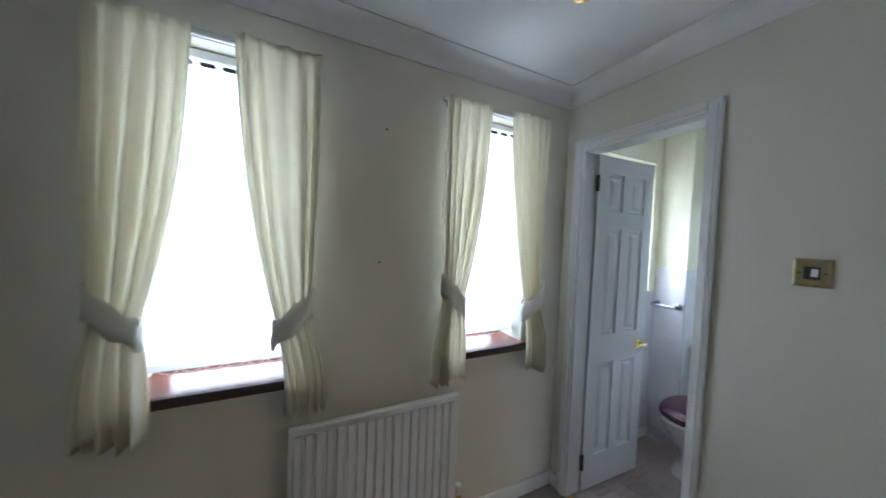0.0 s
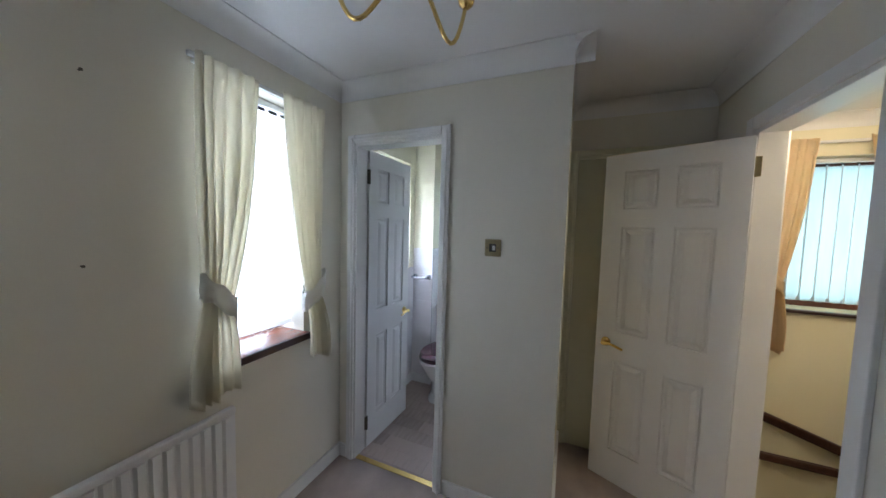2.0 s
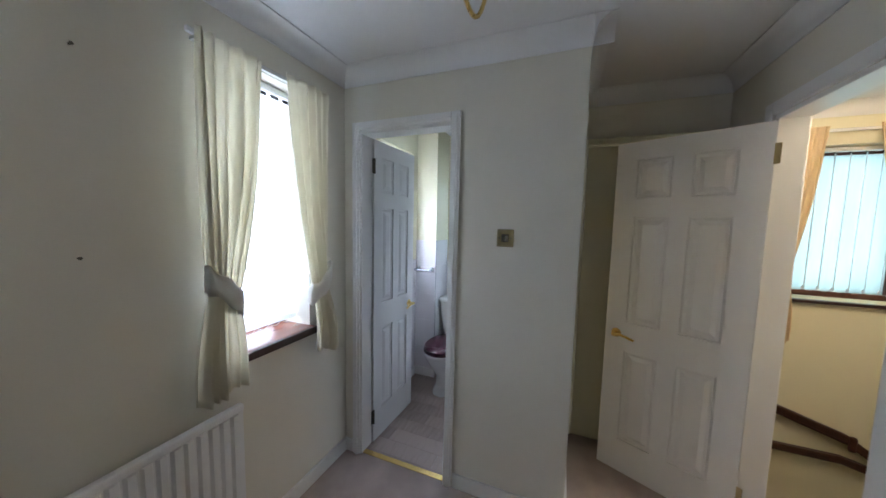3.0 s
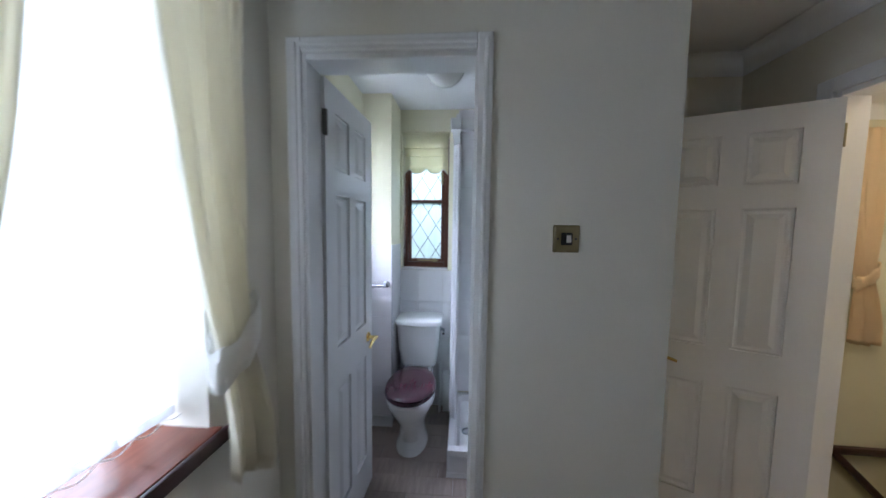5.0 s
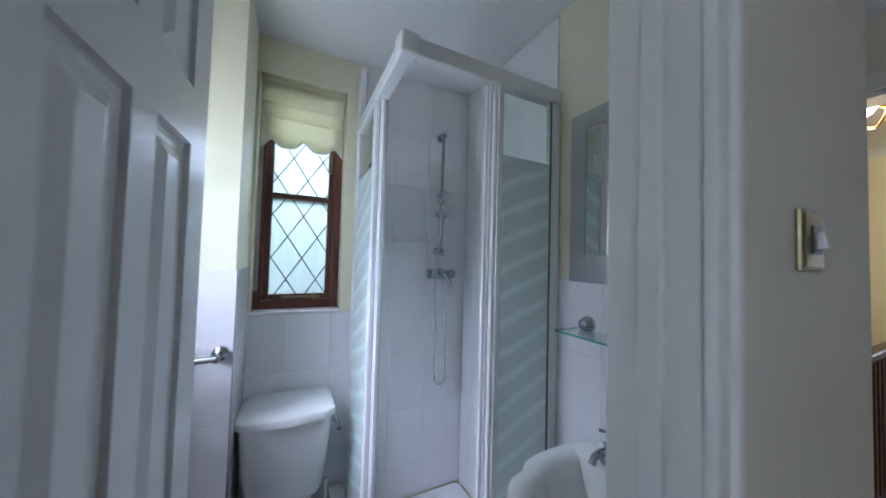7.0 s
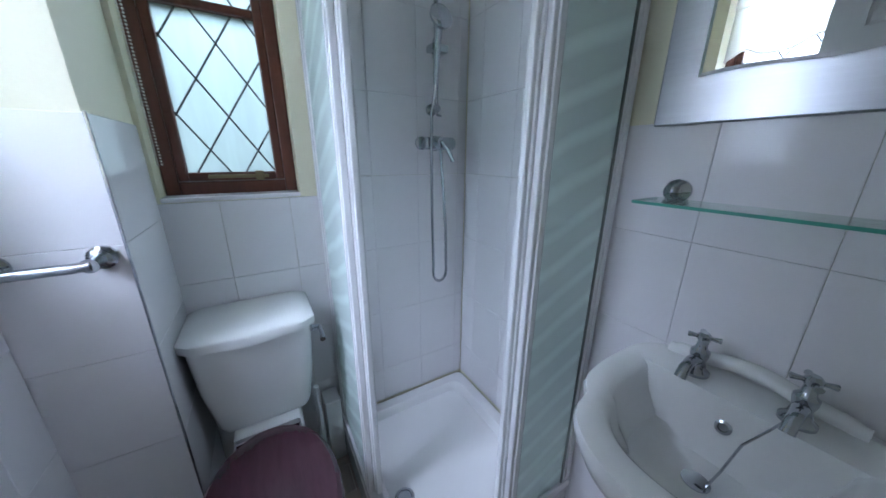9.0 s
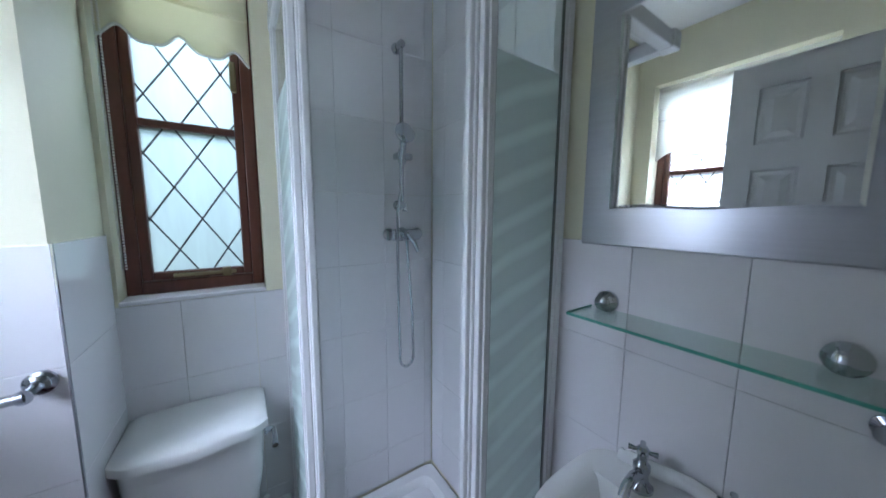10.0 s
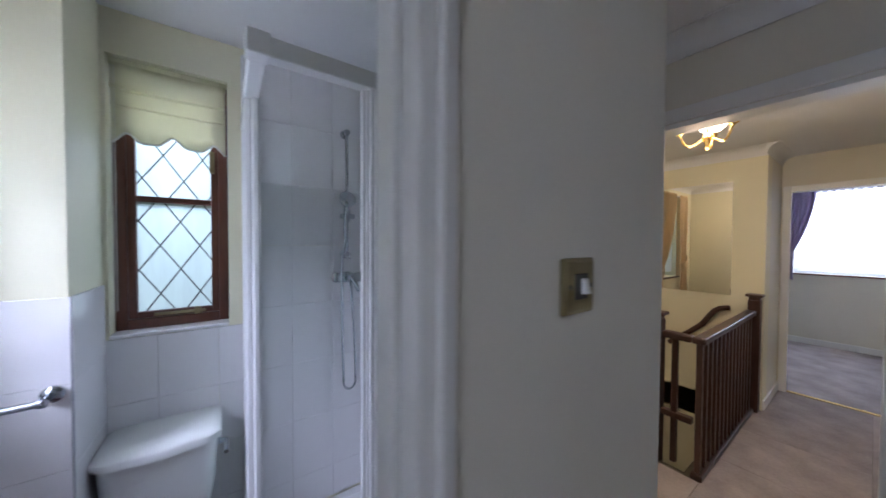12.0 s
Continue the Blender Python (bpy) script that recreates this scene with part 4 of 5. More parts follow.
# riser rail, hand shower and mixer
rs = thing("shower_set", (EX1, 4.105, 1.295), "chrome shower mixer with riser rail, handset and hose", "shower")
xr = EX1 - 0.045
for z in (2.055, 1.42):
    part("rail_bracket", lathe(bmesh.new(), [(0.022, 0), (0.022, 0.01), (0.012, 0.016), (0.011, 0.046), (0.016, 0.05), (0.014, 0.058)], Matrix.Translation((EX1, 4.105, z)) @ pose(0, 0, 0, 0, -90), 18), CHROME, rs, "", True)
part("riser_rail", tube(bmesh.new(), [(xr, 4.105, 1.41), (xr, 4.105, 2.06)], 0.0085, 12), CHROME, rs, "", True)
bm = one(xr - 0.035, 4.07, 1.605, xr + 0.015, 4.14, 1.63, 0.006, 2)
lathe(bm, [(0.016, -0.03), (0.018, 0.0), (0.016, 0.03)], Matrix.Translation((xr - 0.005, 4.105, 1.62)), 14)
part("slider", bm, CHROME, rs, "", True)
bm = tube(bmesh.new(), [(xr - 0.025, 4.12, 1.50), (xr - 0.032, 4.12, 1.60), (xr - 0.05, 4.12, 1.68)], 0.012, 12, [0.8, 1.0, 1.2])
lathe(bm, [(0.018, -0.02), (0.040, -0.006), (0.043, 0.006), (0.036, 0.012), (0.012, 0.014)], Matrix.Translation((xr - 0.06, 4.12, 1.70)) @ pose(0, 0, 0, 0, -70), 22)
part("handset", bm, CHROME, rs, "", True)
bm = lathe(bmesh.new(), [(0.030, 0), (0.030, 0.008), (0.024, 0.015), (0.022, 0.05), (0.026, 0.055), (0.022, 0.072)], Matrix.Translation((EX1, 4.09, 1.295)) @ pose(0, 0, 0, 0, -90), 22)
box(bm, EX1 - 0.05, 4.015, 1.27, EX1 - 0.006, 4.15, 1.318, 0.012, 3)
for y in (4.15, 4.015):
    lathe(bm, [(0.026, 0), (0.026, 0.01), (0.014, 0.016)], Matrix.Translation((EX1, y, 1.295)) @ pose(0, 0, 0, 0, -90), 18)
part("mixer_body", bm, CHROME, rs, "", True)
part("lever", tube(bmesh.new(), [(EX1 - 0.07, 4.09, 1.30), (EX1 - 0.09, 4.075, 1.27), (EX1 - 0.10, 4.06, 1.225)], 0.011, 10, [1.1, 1, 0.7]), CHROME, rs, "", True)
hose = [(xr - 0.025, 4.12, 1.50), (xr - 0.02, 4.135, 1.40), (xr - 0.02, 4.137, 1.25), (xr - 0.02, 4.135, 1.0), (xr - 0.02, 4.13, 0.80)]
for k in range(9):
    a = math.pi + math.pi * k / 8
    hose.append((xr - 0.02, 4.098 - 0.0325 * math.cos(a), 0.755 + 0.045 * math.sin(a)))
hose += [(xr - 0.02, 4.07, 0.95), (xr - 0.015, 4.08, 1.12), (xr - 0.01, 4.09, 1.27)]
part("hose", tube(bmesh.new(), hose, 0.0062, 8), CHROME, rs, "flexible chrome hose", True)
part("soap_hook", tube(bmesh.new(), [(EX1 - 0.02, 4.085, 1.40), (EX1 - 0.05, 4.085, 1.395), (EX1 - 0.05, 4.105, 1.40)], 0.004, 6), CHROME, rs)


# ---- toilet ----
wc = thing("toilet", (5.1, 4.82, 0), "white close-coupled toilet with dark mahogany seat", "toilet")
cy = 4.818


def oval(cx, cyy, rx, ry, z, n=28, front=1.0):
    pts = []
    for k in range(n):
        a = 2 * math.pi * k / n
        c, s = math.cos(a), math.sin(a)
        pts.append(Vector((cx + rx * (c if c > 0 else c * front), cyy + ry * math.copysign(abs(s) ** 0.9, s), z)))
    return pts


bm = bmesh.new()
loft(bm, [oval(4.97, cy, 0.17, 0.105, 0.0), oval(4.97, cy, 0.165, 0.10, 0.02), oval(4.98, cy, 0.13, 0.085, 0.06), oval(4.97, cy, 0.13, 0.082, 0.16), oval(4.94, cy, 0.19, 0.12, 0.26, front=1.0),
          oval(4.92, cy, 0.24, 0.155, 0.34, front=0.92), oval(4.91, cy, 0.255, 0.156, 0.385, front=0.93), oval(4.91, cy, 0.25, 0.152, 0.40, front=0.93)])
part("pan", bm, PORC, wc, smooth=True)
part("rear_shelf", one(5.08, cy - 0.10, 0.30, 5.36, cy + 0.10, 0.405, 0.02, 3), PORC, wc)
bm = bmesh.new()
loft(bm, [oval(4.90, cy, 0.235, 0.158, 0.402, front=0.94), oval(4.90, cy, 0.24, 0.164, 0.410, front=0.94), oval(4.90, cy, 0.235, 0.158, 0.420, front=0.94)])
part("seat", bm, SEAT, wc, "dark wooden seat", True)
bm = bmesh.new()
loft(bm, [oval(4.90, cy, 0.235, 0.157, 0.4225, front=0.93), oval(4.90, cy, 0.238, 0.160, 0.432, front=0.93), oval(4.90, cy, 0.225, 0.149, 0.444, front=0.93), oval(4.90, cy, 0.16, 0.10, 0.450, front=0.93), oval(4.90, cy, 0.05, 0.03, 0.452)])
part("lid", bm, SEAT, wc, "closed dark wooden lid", True)
part("seat_hinge", one(5.115, cy - 0.09, 0.405, 5.14, cy + 0.09, 0.435, 0.006, 2), CHROME, wc)


def rrect(x0, y0, x1, y1, z, r):
    return sq(x0, y0, x1, y1, z, r)


bm = bmesh.new()
loft(bm, [rrect(5.215, cy - 0.125, 5.375, cy + 0.125, 0.405, 0.03), rrect(5.20, cy - 0.135, 5.38, cy + 0.135, 0.43, 0.04), rrect(5.185, cy - 0.155, 5.383, cy + 0.155, 0.57, 0.04), rrect(5.175, cy - 0.163, 5.384, cy + 0.163, 0.722, 0.04)])
part("cistern", bm, PORC, wc, smooth=True)


def serp(z, g, n=13):
    """The cistern lid's outline: a serpentine front with stepped corners."""
    pts = []
    for k in range(n):
        u = -1 + 2 * k / (n - 1)
        fx = 5.178 - 0.022 * math.exp(-(u / 0.42) ** 2) + 0.030 * max(0, abs(u) - 0.78) / 0.22 - 0.006 * math.exp(-((abs(u) - 0.62) / 0.12) ** 2)
        pts.append(Vector((fx - g, cy + u * (0.163 + g), z)))
    pts.append(Vector((5.385, cy + 0.163 + g, z)))
    pts.append(Vector((5.385, cy - 0.163 - g, z)))
    return pts


bm = bmesh.new()
loft(bm, [serp(0.722, 0.004), serp(0.727, 0.012), serp(0.752, 0.013), serp(0.760, 0.008), serp(0.768, -0.012), serp(0.772, -0.03)])
part("cistern_lid", bm, PORC, wc, "moulded lid with a serpentine front", True)
bm = lathe(bmesh.new(), [(0.012, 0), (0.014, 0.006), (0.010, 0.012), (0.007, 0.03)], Matrix.Translation((5.24, cy - 0.163, 0.685)) @ pose(0, 0, 0, 90), 14)
tube(bm, [(5.24, cy - 0.19, 0.685), (5.20, cy - 0.192, 0.682), (5.165, cy - 0.19, 0.675)], 0.007, 8, [1, 1, 1.3])
part("flush_lever", bm, CHROME, wc, "chrome flush lever", True)
part("waste_pipe", tube(bmesh.new(), [(5.30, cy - 0.16, 0.0), (5.30, cy - 0.16, 0.40)], 0.010, 8), PLASTIC, wc)
box_w = thing("pipe_boxing", (5.33, 4.62, 0), "white painted pipe boxing beside the toilet", "boxing")
part("panel", one(5.30, 4.575, 0.0, 5.388, 4.635, 0.30, 0.003), GLOSS, box_w)


# ---- wash basin ----
DROP = 0.035
wb = thing("wash_basin", (4.335, 3.94, 0), "white china pedestal basin with scalloped rim and overflow", "wash basin")
bx, by = 4.345, 4.10


def rim(scale, z, dy=0.0, flat=0.0):
    pts = []
    n = 72
    for k in range(n):
        a = 2 * math.pi * k / n
        c, s = math.cos(a), math.sin(a)
        if s >= 0:
            x, y = 0.195 * math.copysign(abs(c) ** 0.85, c), 0.275 * abs(s) ** 0.9
            lobe = 1 - 0.065 * math.exp(-((a - 0.62) / 0.13) ** 2) - 0.065 * math.exp(-((math.pi - a - 0.62) / 0.13) ** 2)
            x, y = x * lobe, y * lobe
        else:
            x, y = 0.195 * math.copysign(abs(c) ** 0.35, c), -0.155 * abs(s) ** 0.45
        pts.append(Vector((bx + x * scale, by + dy + y * scale, z)))
    return pts


bm = bmesh.new()
loft(bm, [rim(0.45, 0.66, -0.03), rim(0.72, 0.72, -0.02), rim(0.93, 0.79), rim(0.985, 0.825), rim(1.0, 0.845), rim(0.985, 0.855), rim(0.93, 0.857)], True, False)
# bowl, set forward of the tap ledge
inner = []
for sc, z in ((0.93, 0.857), (0.80, 0.850), (0.74, 0.835), (0.68, 0.78), (0.56, 0.73), (0.30, 0.712), (0.06, 0.708)):
    r = rim(sc, z)
    lim = by - 0.055 if sc < 0.9 else -9
    for v in r:
        if v.y < lim:
            v.y = lim + (by - 0.055 - v.y) * 0.02
    inner.append(r)
loft(bm, inner, False, True)
bmesh.ops.remove_doubles(bm, verts=bm.verts, dist=0.0004)
part("bowl", bm, PORC, wb, smooth=True)
bm = bmesh.new()
ridge = []
for k in range(25):
    u = -1 + 2 * k / 24
    ridge.append((bx + 0.14 * u, 3.958, 0.862 + 0.022 * math.exp(-(u / 0.5) ** 2) - 0.006 * (abs(u) > 0.85)))
tube(bm, ridge, 0.016, 10)
part("upstand", bm, PORC, wb, smooth=True)
bm = bmesh.new()
loft(bm, [oval(bx, 4.02, 0.10, 0.085, DROP), oval(bx, 4.02, 0.095, 0.08, 0.04 + DROP), oval(bx, 4.02, 0.07, 0.06, 0.12), oval(bx, 4.03, 0.07, 0.065, 0.5), oval(bx, 4.05, 0.09, 0.09, 0.68)])
part("pedestal", bm, PORC, wb, smooth=True)
part("overflow", lathe(bmesh.new(), [(0.013, 0), (0.013, 0.003), (0.008, 0.004), (0.007, 0.001)], Matrix.Translation((bx, by - 0.046, 0.80)) @ pose(0, 0, 0, -70), 16), CHROME, wb, "chrome overflow ring", True)
part("plug_hole", lathe(bmesh.new(), [(0.022, 0), (0.022, 0.003), (0.014, 0.004)], Matrix.Translation((bx, by + 0.02, 0.709)), 18), CHROME, wb, "", True)


def tap(x, y):
    root = thing("tap", (x, y, 0.855), "chrome pillar tap with a cross handle", "tap", "basin taps")
    o = Matrix.Translation((x, y, 0.856))
    bm = lathe(bmesh.new(), [(0.024, 0), (0.024, 0.006), (0.016, 0.014), (0.013, 0.03), (0.016, 0.042), (0.016, 0.052), (0.010, 0.058), (0.008, 0.075), (0.011, 0.078)], o, 20)
    tube(bm, [(x, y, 0.888), (x, y + 0.035, 0.897), (x, y + 0.062, 0.890), (x, y + 0.072, 0.872)], 0.010, 12, [1.1, 1, 0.95, 1.0])
    part("body", bm, CHROME, root, smooth=True)
    bm = bmesh.new()
    for a in (0.4, 0.4 + math.pi / 2):
        d = Vector((math.cos(a), math.sin(a), 0)) * 0.026
        c = Vector((x, y, 0.938))
        tube(bm, [c - d, c - d * 0.5, c, c + d * 0.5, c + d], 0.0045, 8, [1.3, 0.9, 1.1, 0.9, 1.3])
    lathe(bm, [(0.011, -0.006), (0.012, 0.004), (0.007, 0.010)], Matrix.Translation((x, y, 0.938)), 14)
    part("cross_handle", bm, CHROME, root, smooth=True)
    return root


tap_a = tap(4.418, 4.012)
copy_thing(tap_a, Matrix.Translation((4.274, 4.012, 0.855 - DROP)))
tap_a.location.z -= DROP
ch = thing("plug_chain", (4.30, 4.06, 0.855), "thin chrome plug chain", "chain")
part("chain", tube(bmesh.new(), [(4.285, 4.04, 0.858), (4.29, 4.07, 0.856), (4.31, 4.10, 0.82), (4.32, 4.12, 0.76), (4.33, 4.12, 0.715)], 0.002, 6), CHROME, ch)

wb.location.z -= DROP
ch.location.z -= DROP

# ---- wall mirror, glass shelf, rails ----
mi = thing("wall_mirror", (4.38, EY0, 1.32), "mirror on brushed silver back plate above basin", "mirror")
part("back_plate", one(4.137, EY0 - 0.0075, 1.318, 4.627, EY0 + 0.012, 1.905, 0.003), SILVER, mi, "brushed silver back plate")
bm = bmesh.new()
rings = []
for g, yy in ((0, 0.013), (0, 0.018), (-0.006, 0.020)):
    ring = []
    n = 24
    for k in range(n + 1):
        u = k / n
        ring.append(Vector((4.200 - g + (0.357 + 2 * g) * u, EY0 + yy, 1.405 - g + 0.003 * math.sin(2 * math.pi * u * 1.5))))
    for k in range(n + 1):
        u = 1 - k / n
        ring.append(Vector((4.200 - g + (0.357 + 2 * g) * u, EY0 + yy, 1.835 + g)))
    rings.append(ring)
loft(bm, rings)
part("mirror_glass", bm, MIRROR, mi, "clear mirror glass with a wavy lower edge")

shf = thing("glass_shelf", (4.37, EY0, 1.165), "green-edged glass shelf on two chrome mounts", "shelf")
p = part("shelf_pane", one(4.156, EY0 + 0.010, 1.164, 4.586, EY0 + 0.118, 1.170, 0.001), SHELFG, shf)
p.visible_shadow = False
part("shelf_edge", one(4.156, EY0 + 0.1182, 1.164, 4.586, EY0 + 0.1195, 1.170, 0), GREENEDGE, shf, "green polished glass edge")
part("shelf_edge", one(4.5862, EY0 + 0.012, 1.164, 4.5872, EY0 + 0.118, 1.170, 0), GREENEDGE, shf, "green polished glass edge")
for x in (4.552, 4.195):
    part("mount", lathe(bmesh.new(), [(0.026, 0), (0.026, 0.008), (0.020, 0.013), (0.022, 0.018), (0.016, 0.024), (0.018, 0.030), (0.008, 0.038)], Matrix.Translation((x, EY0 + 0.001, 1.186)) @ pose(0, 0, 0, -90), 22), CHROME, shf, "ribbed chrome mount", True)

shf.location.z -= 0.012
mi.location.z -= 0.006

tr = thing("towel_rail", (5.09, 5.1, 1.045), "short chrome towel rail on white tiles", "towel rail")
for y in (5.028, 5.172):
    bm = lathe(bmesh.new(), [(0.024, 0), (0.024, 0.007), (0.018, 0.012), (0.019, 0.018), (0.012, 0.022), (0.011, 0.06), (0.014, 0.066)], Matrix.Translation((5.0895, y, 1.045)) @ pose(0, 0, 0, 0, -90), 20)
    part("mount", bm, CHROME, tr, smooth=True)
part("bar", tube(bmesh.new(), [(5.028, 5.026, 1.045), (5.028, 5.05, 1.043), (5.028, 5.176, 1.043)], 0.010, 12), CHROME, tr, smooth=True)

gl = thing("ceiling_globe", (4.52, 4.60, H), "opal glass globe light on a white base, unlit", "ceiling light")
part("base", lathe(bmesh.new(), [(0.058, 0), (0.058, -0.025), (0.048, -0.035)], Matrix.Translation((4.52, 4.60, H - 0.0005)), 28), PLASTIC, gl, "", True)
prof = [(0.100 * math.sin(radians(a)), H - 0.122 + 0.100 * math.cos(radians(a))) for a in range(30, 181, 10)]
prof[-1] = (0.001, prof[-1][1])
part("globe", lathe(bmesh.new(), prof, Matrix.Translation((4.52, 4.60, 0)), 36), OPAL, gl, "glossy opal glass globe", True)
ef = thing("extractor_fan", (4.60, 4.98, H), "small white ceiling extractor grille", "extractor fan")
part("housing", lathe(bmesh.new(), [(0.065, 0), (0.065, -0.02), (0.055, -0.032), (0.03, -0.036)], Matrix.Translation((4.60, 4.96, H - 0.0005)), 28), PLASTIC, ef, "", True)
part("cover", one(4.56, 4.93, H - 0.05, 4.64, 4.99, H - 0.033, 0.005, 2), PLASTIC, ef)
wl = thing("wall_light", (4.39, EY0, 2.03), "round wall light with a dark metal rim", "wall light")
part("rim", lathe(bmesh.new(), [(0.082, 0), (0.082, 0.03), (0.070, 0.045), (0.066, 0.04)], Matrix.Translation((4.39, EY0 - 0.007, 2.045)) @ pose(0, 0, 0, -90), 32), SILVER, wl, "", True)
part("lens", lathe(bmesh.new(), [(0.064, 0.03), (0.05, 0.055), (0.02, 0.066), (0.001, 0.067)], Matrix.Translation((4.39, EY0 - 0.007, 2.045)) @ pose(0, 0, 0, -90), 28), OPAL, wl, "", True)
hk = thing("robe_hook", (4.15, EY0, 1.09), "small chrome tumbler hook on the tiles", "hook")
part("hook", lathe(bmesh.new(), [(0.018, 0), (0.018, 0.006), (0.008, 0.010), (0.008, 0.03), (0.014, 0.034)], Matrix.Translation((4.15, EY0 + 0.001, 1.09)) @ pose(0, 0, 0, -90), 16), CHROME, hk, smooth=True)

# ---- landing ----
newel = thing("newel_post", (4.335, 0.79, 0), "dark stained square newel post with a flat cap", "newel post", "newel posts")


def newel_parts(root, x, y, z0, z1):
    part("shaft", one(x - 0.04, y - 0.04, z0, x + 0.04, y + 0.04, z1 - 0.05, 0.005, 2), DARKWOOD, root)
    bm = one(x - 0.035, y - 0.035, z1 - 0.05, x + 0.035, y + 0.035, z1 - 0.022, 0.003)
    box(bm, x - 0.055, y - 0.055, z1 - 0.022, x + 0.055, y + 0.055, z1, 0.005, 2)
    part("cap", bm, DARKWOOD, root)


newel_parts(newel, 4.345, 0.80, -0.003, 1.04)
nn2 = thing("newel_post", (4.60, 2.2, -0.4), "dark stained square newel post with a flat cap", "newel post", "newel posts")
newel_parts(nn2, 4.60, 2.20, -0.4, 1.02)
bal = thing("balustrade", (4.39, 1.5, 0), "dark stained landing balustrade with square balusters", "balustrade")
part("handrail", one(4.325, 0.841, 0.855, 4.395, 2.235, 0.90, 0.012, 3), DARKWOOD, bal)
part("handrail", one(4.396, 2.17, 0.855, 4.559, 2.235, 0.90, 0.012, 3), DARKWOOD, bal)
part("base_rail", one(4.33, 0.841, -0.0035, 4.39, 2.235, 0.035, 0.006, 2), DARKWOOD, bal)
part("base_rail", one(4.391, 2.175, 0.33, 4.559, 2.225, 0.37, 0.006, 2), DARKWOOD, bal)
bme = mesh_of("baluster", one(-0.016, -0.016, 0.035, 0.016, 0.016, 0.856, 0.003), DARKWOOD)
for k in range(14):
    child("baluster", bme, bal, Matrix.Translation((4.36 - 4.39, 0.92 + k * 0.0985 - 1.5, 0)))
child("baluster", bme, bal, Matrix.Translation((4.49 - 4.39, 2.2 - 1.5, 0)))

hr = thing("stair_handrail", (5.42, 2.3, 0.1), "dark stained stair handrails fixed to the wall", "handrail")


def rail_board(points, half, x0=5.392, x1=5.428):
    """A flat moulded board that follows a line on the stair wall."""
    bm = bmesh.new()
    rings = []
    for y, z in points:
        rings.append([Vector((x0 + 0.006, y, z - half)), Vector((x1, y, z - half)), Vector((x1, y, z + half)), Vector((x0 + 0.006, y, z + half)), Vector((x0, y, z + half * 0.6)), Vector((x0, y, z - half * 0.6))])
    return loft(bm, rings)


part("rail", rail_board([(2.92, 0.385), (2.47, 0.21), (1.98, 0.042), (1.70, -0.165), (1.27, -0.58), (0.82, -1.01)], 0.033), DARKWOOD, hr)
part("rail", rail_board([(2.92, -0.115), (2.46, -0.110), (2.0, -0.112), (1.74, -0.180)], 0.026), DARKWOOD, hr)
part("rail", rail_board([(1.64, -0.205), (1.27, -0.210), (0.80, -0.214)], 0.026), DARKWOOD, hr)
part("rail_end", one(5.36, 1.955, -0.02, 5.391, 1.990, 0.085, 0.01, 2), DARKWOOD, hr)
for y, z in ((2.55, 0.241), (2.0, 0.049), (1.45, -0.406), (1.0, -0.834), (2.5, -0.111), (1.3, -0.2095)):
    part("bracket", one(5.4285, y - 0.02, z - 0.015, 5.4495, y + 0.02, z + 0.015, 0.004), DARKWOOD, hr)
ho = thing("hook", (5.42, 2.465, 0.444), "small dark turned knob on the stair wall", "knob")
part("knob", lathe(bmesh.new(), [(0.012, 0), (0.012, 0.02), (0.030, 0.032), (0.034, 0.05), (0.020, 0.062), (0.001, 0.064)], Matrix.Translation((5.4495, 2.465, 0.444)) @ pose(0, 0, 0, 0, -90), 18), DARKWOOD, ho, smooth=True)
h2 = thing("stair_handrail", (4.6, 0.76, 0.8), "dark stained handrail end curving along the wall", "handrail")
part("rail", tube(bmesh.new(), [(4.98, 0.80, 0.44), (4.80, 0.80, 0.60), (4.71, 0.80, 0.69), (4.66, 0.80, 0.775), (4.62, 0.80, 0.84), (4.58, 0.80, 0.872), (4.51, 0.80, 0.888)], 0.024, 12), DARKWOOD, h2, smooth=True)
for x, z in ((4.55, 0.878), (4.80, 0.60)):
    part("bracket", one(x - 0.015, 0.7505, z - 0.015, x + 0.015, 0.785, z + 0.010, 0.004), DARKWOOD, h2)
st = tagged(thing("stairs", (5.0, 2.5, -0.2), "carpeted stairs turning down from the landing", "stairs"), kind="structure")
for k in range(3):
    part("step", one(4.60 + 0.001 + 0.283 * k, 2.205, -0.19 * (k + 1) - 0.35, 4.60 + 0.283 * (k + 1), 2.898, -0.19 * (k + 1), 0.01, 2), CARPET, st)
for k in range(6):
    part("step", one(4.64, 2.204 - 0.235 * (k + 1), -0.57 - 0.19 * (k + 1) - 0.4, 5.448, 2.203 - 0.235 * k, -0.57 - 0.19 * (k + 1), 0.01, 2), CARPET, st)

casement_y = tagged(thing("window_5", (5.62, 2.2, W5[2]), "white framed stair window", "window"), kind="structure")
for a, b, c, d in ((W5[0], W5[0] + 0.04, W5[2], W5[3]), (W5[1] - 0.04, W5[1], W5[2], W5[3]), (W5[0] + 0.04, W5[1] - 0.04, W5[2], W5[2] + 0.04), (W5[0] + 0.04, W5[1] - 0.04, W5[3] - 0.04, W5[3])):
    part("window_frame", one(5.62, a + 0.0005, c + 0.0005, 5.67, b - 0.0005, d - 0.0005, 0.003), TIMBER, casement_y)
g = part("pane", one(5.64, W5[0] + 0.04, W5[2] + 0.04, 5.646, W5[1] - 0.04, W5[3] - 0.04, 0), OBSCURE, casement_y)
vertical_blind(W5[0] + 0.01, W5[1] - 0.01, 5.53, W5[2] + 0.03, W5[3] - 0.005, "white vertical blind with slats turned open", 8, True, 48)
sl = tagged(thing("window_sill", (5.43, 2.2, W5[2]), "dark varnished stair window sill", "window sill"), kind="structure")
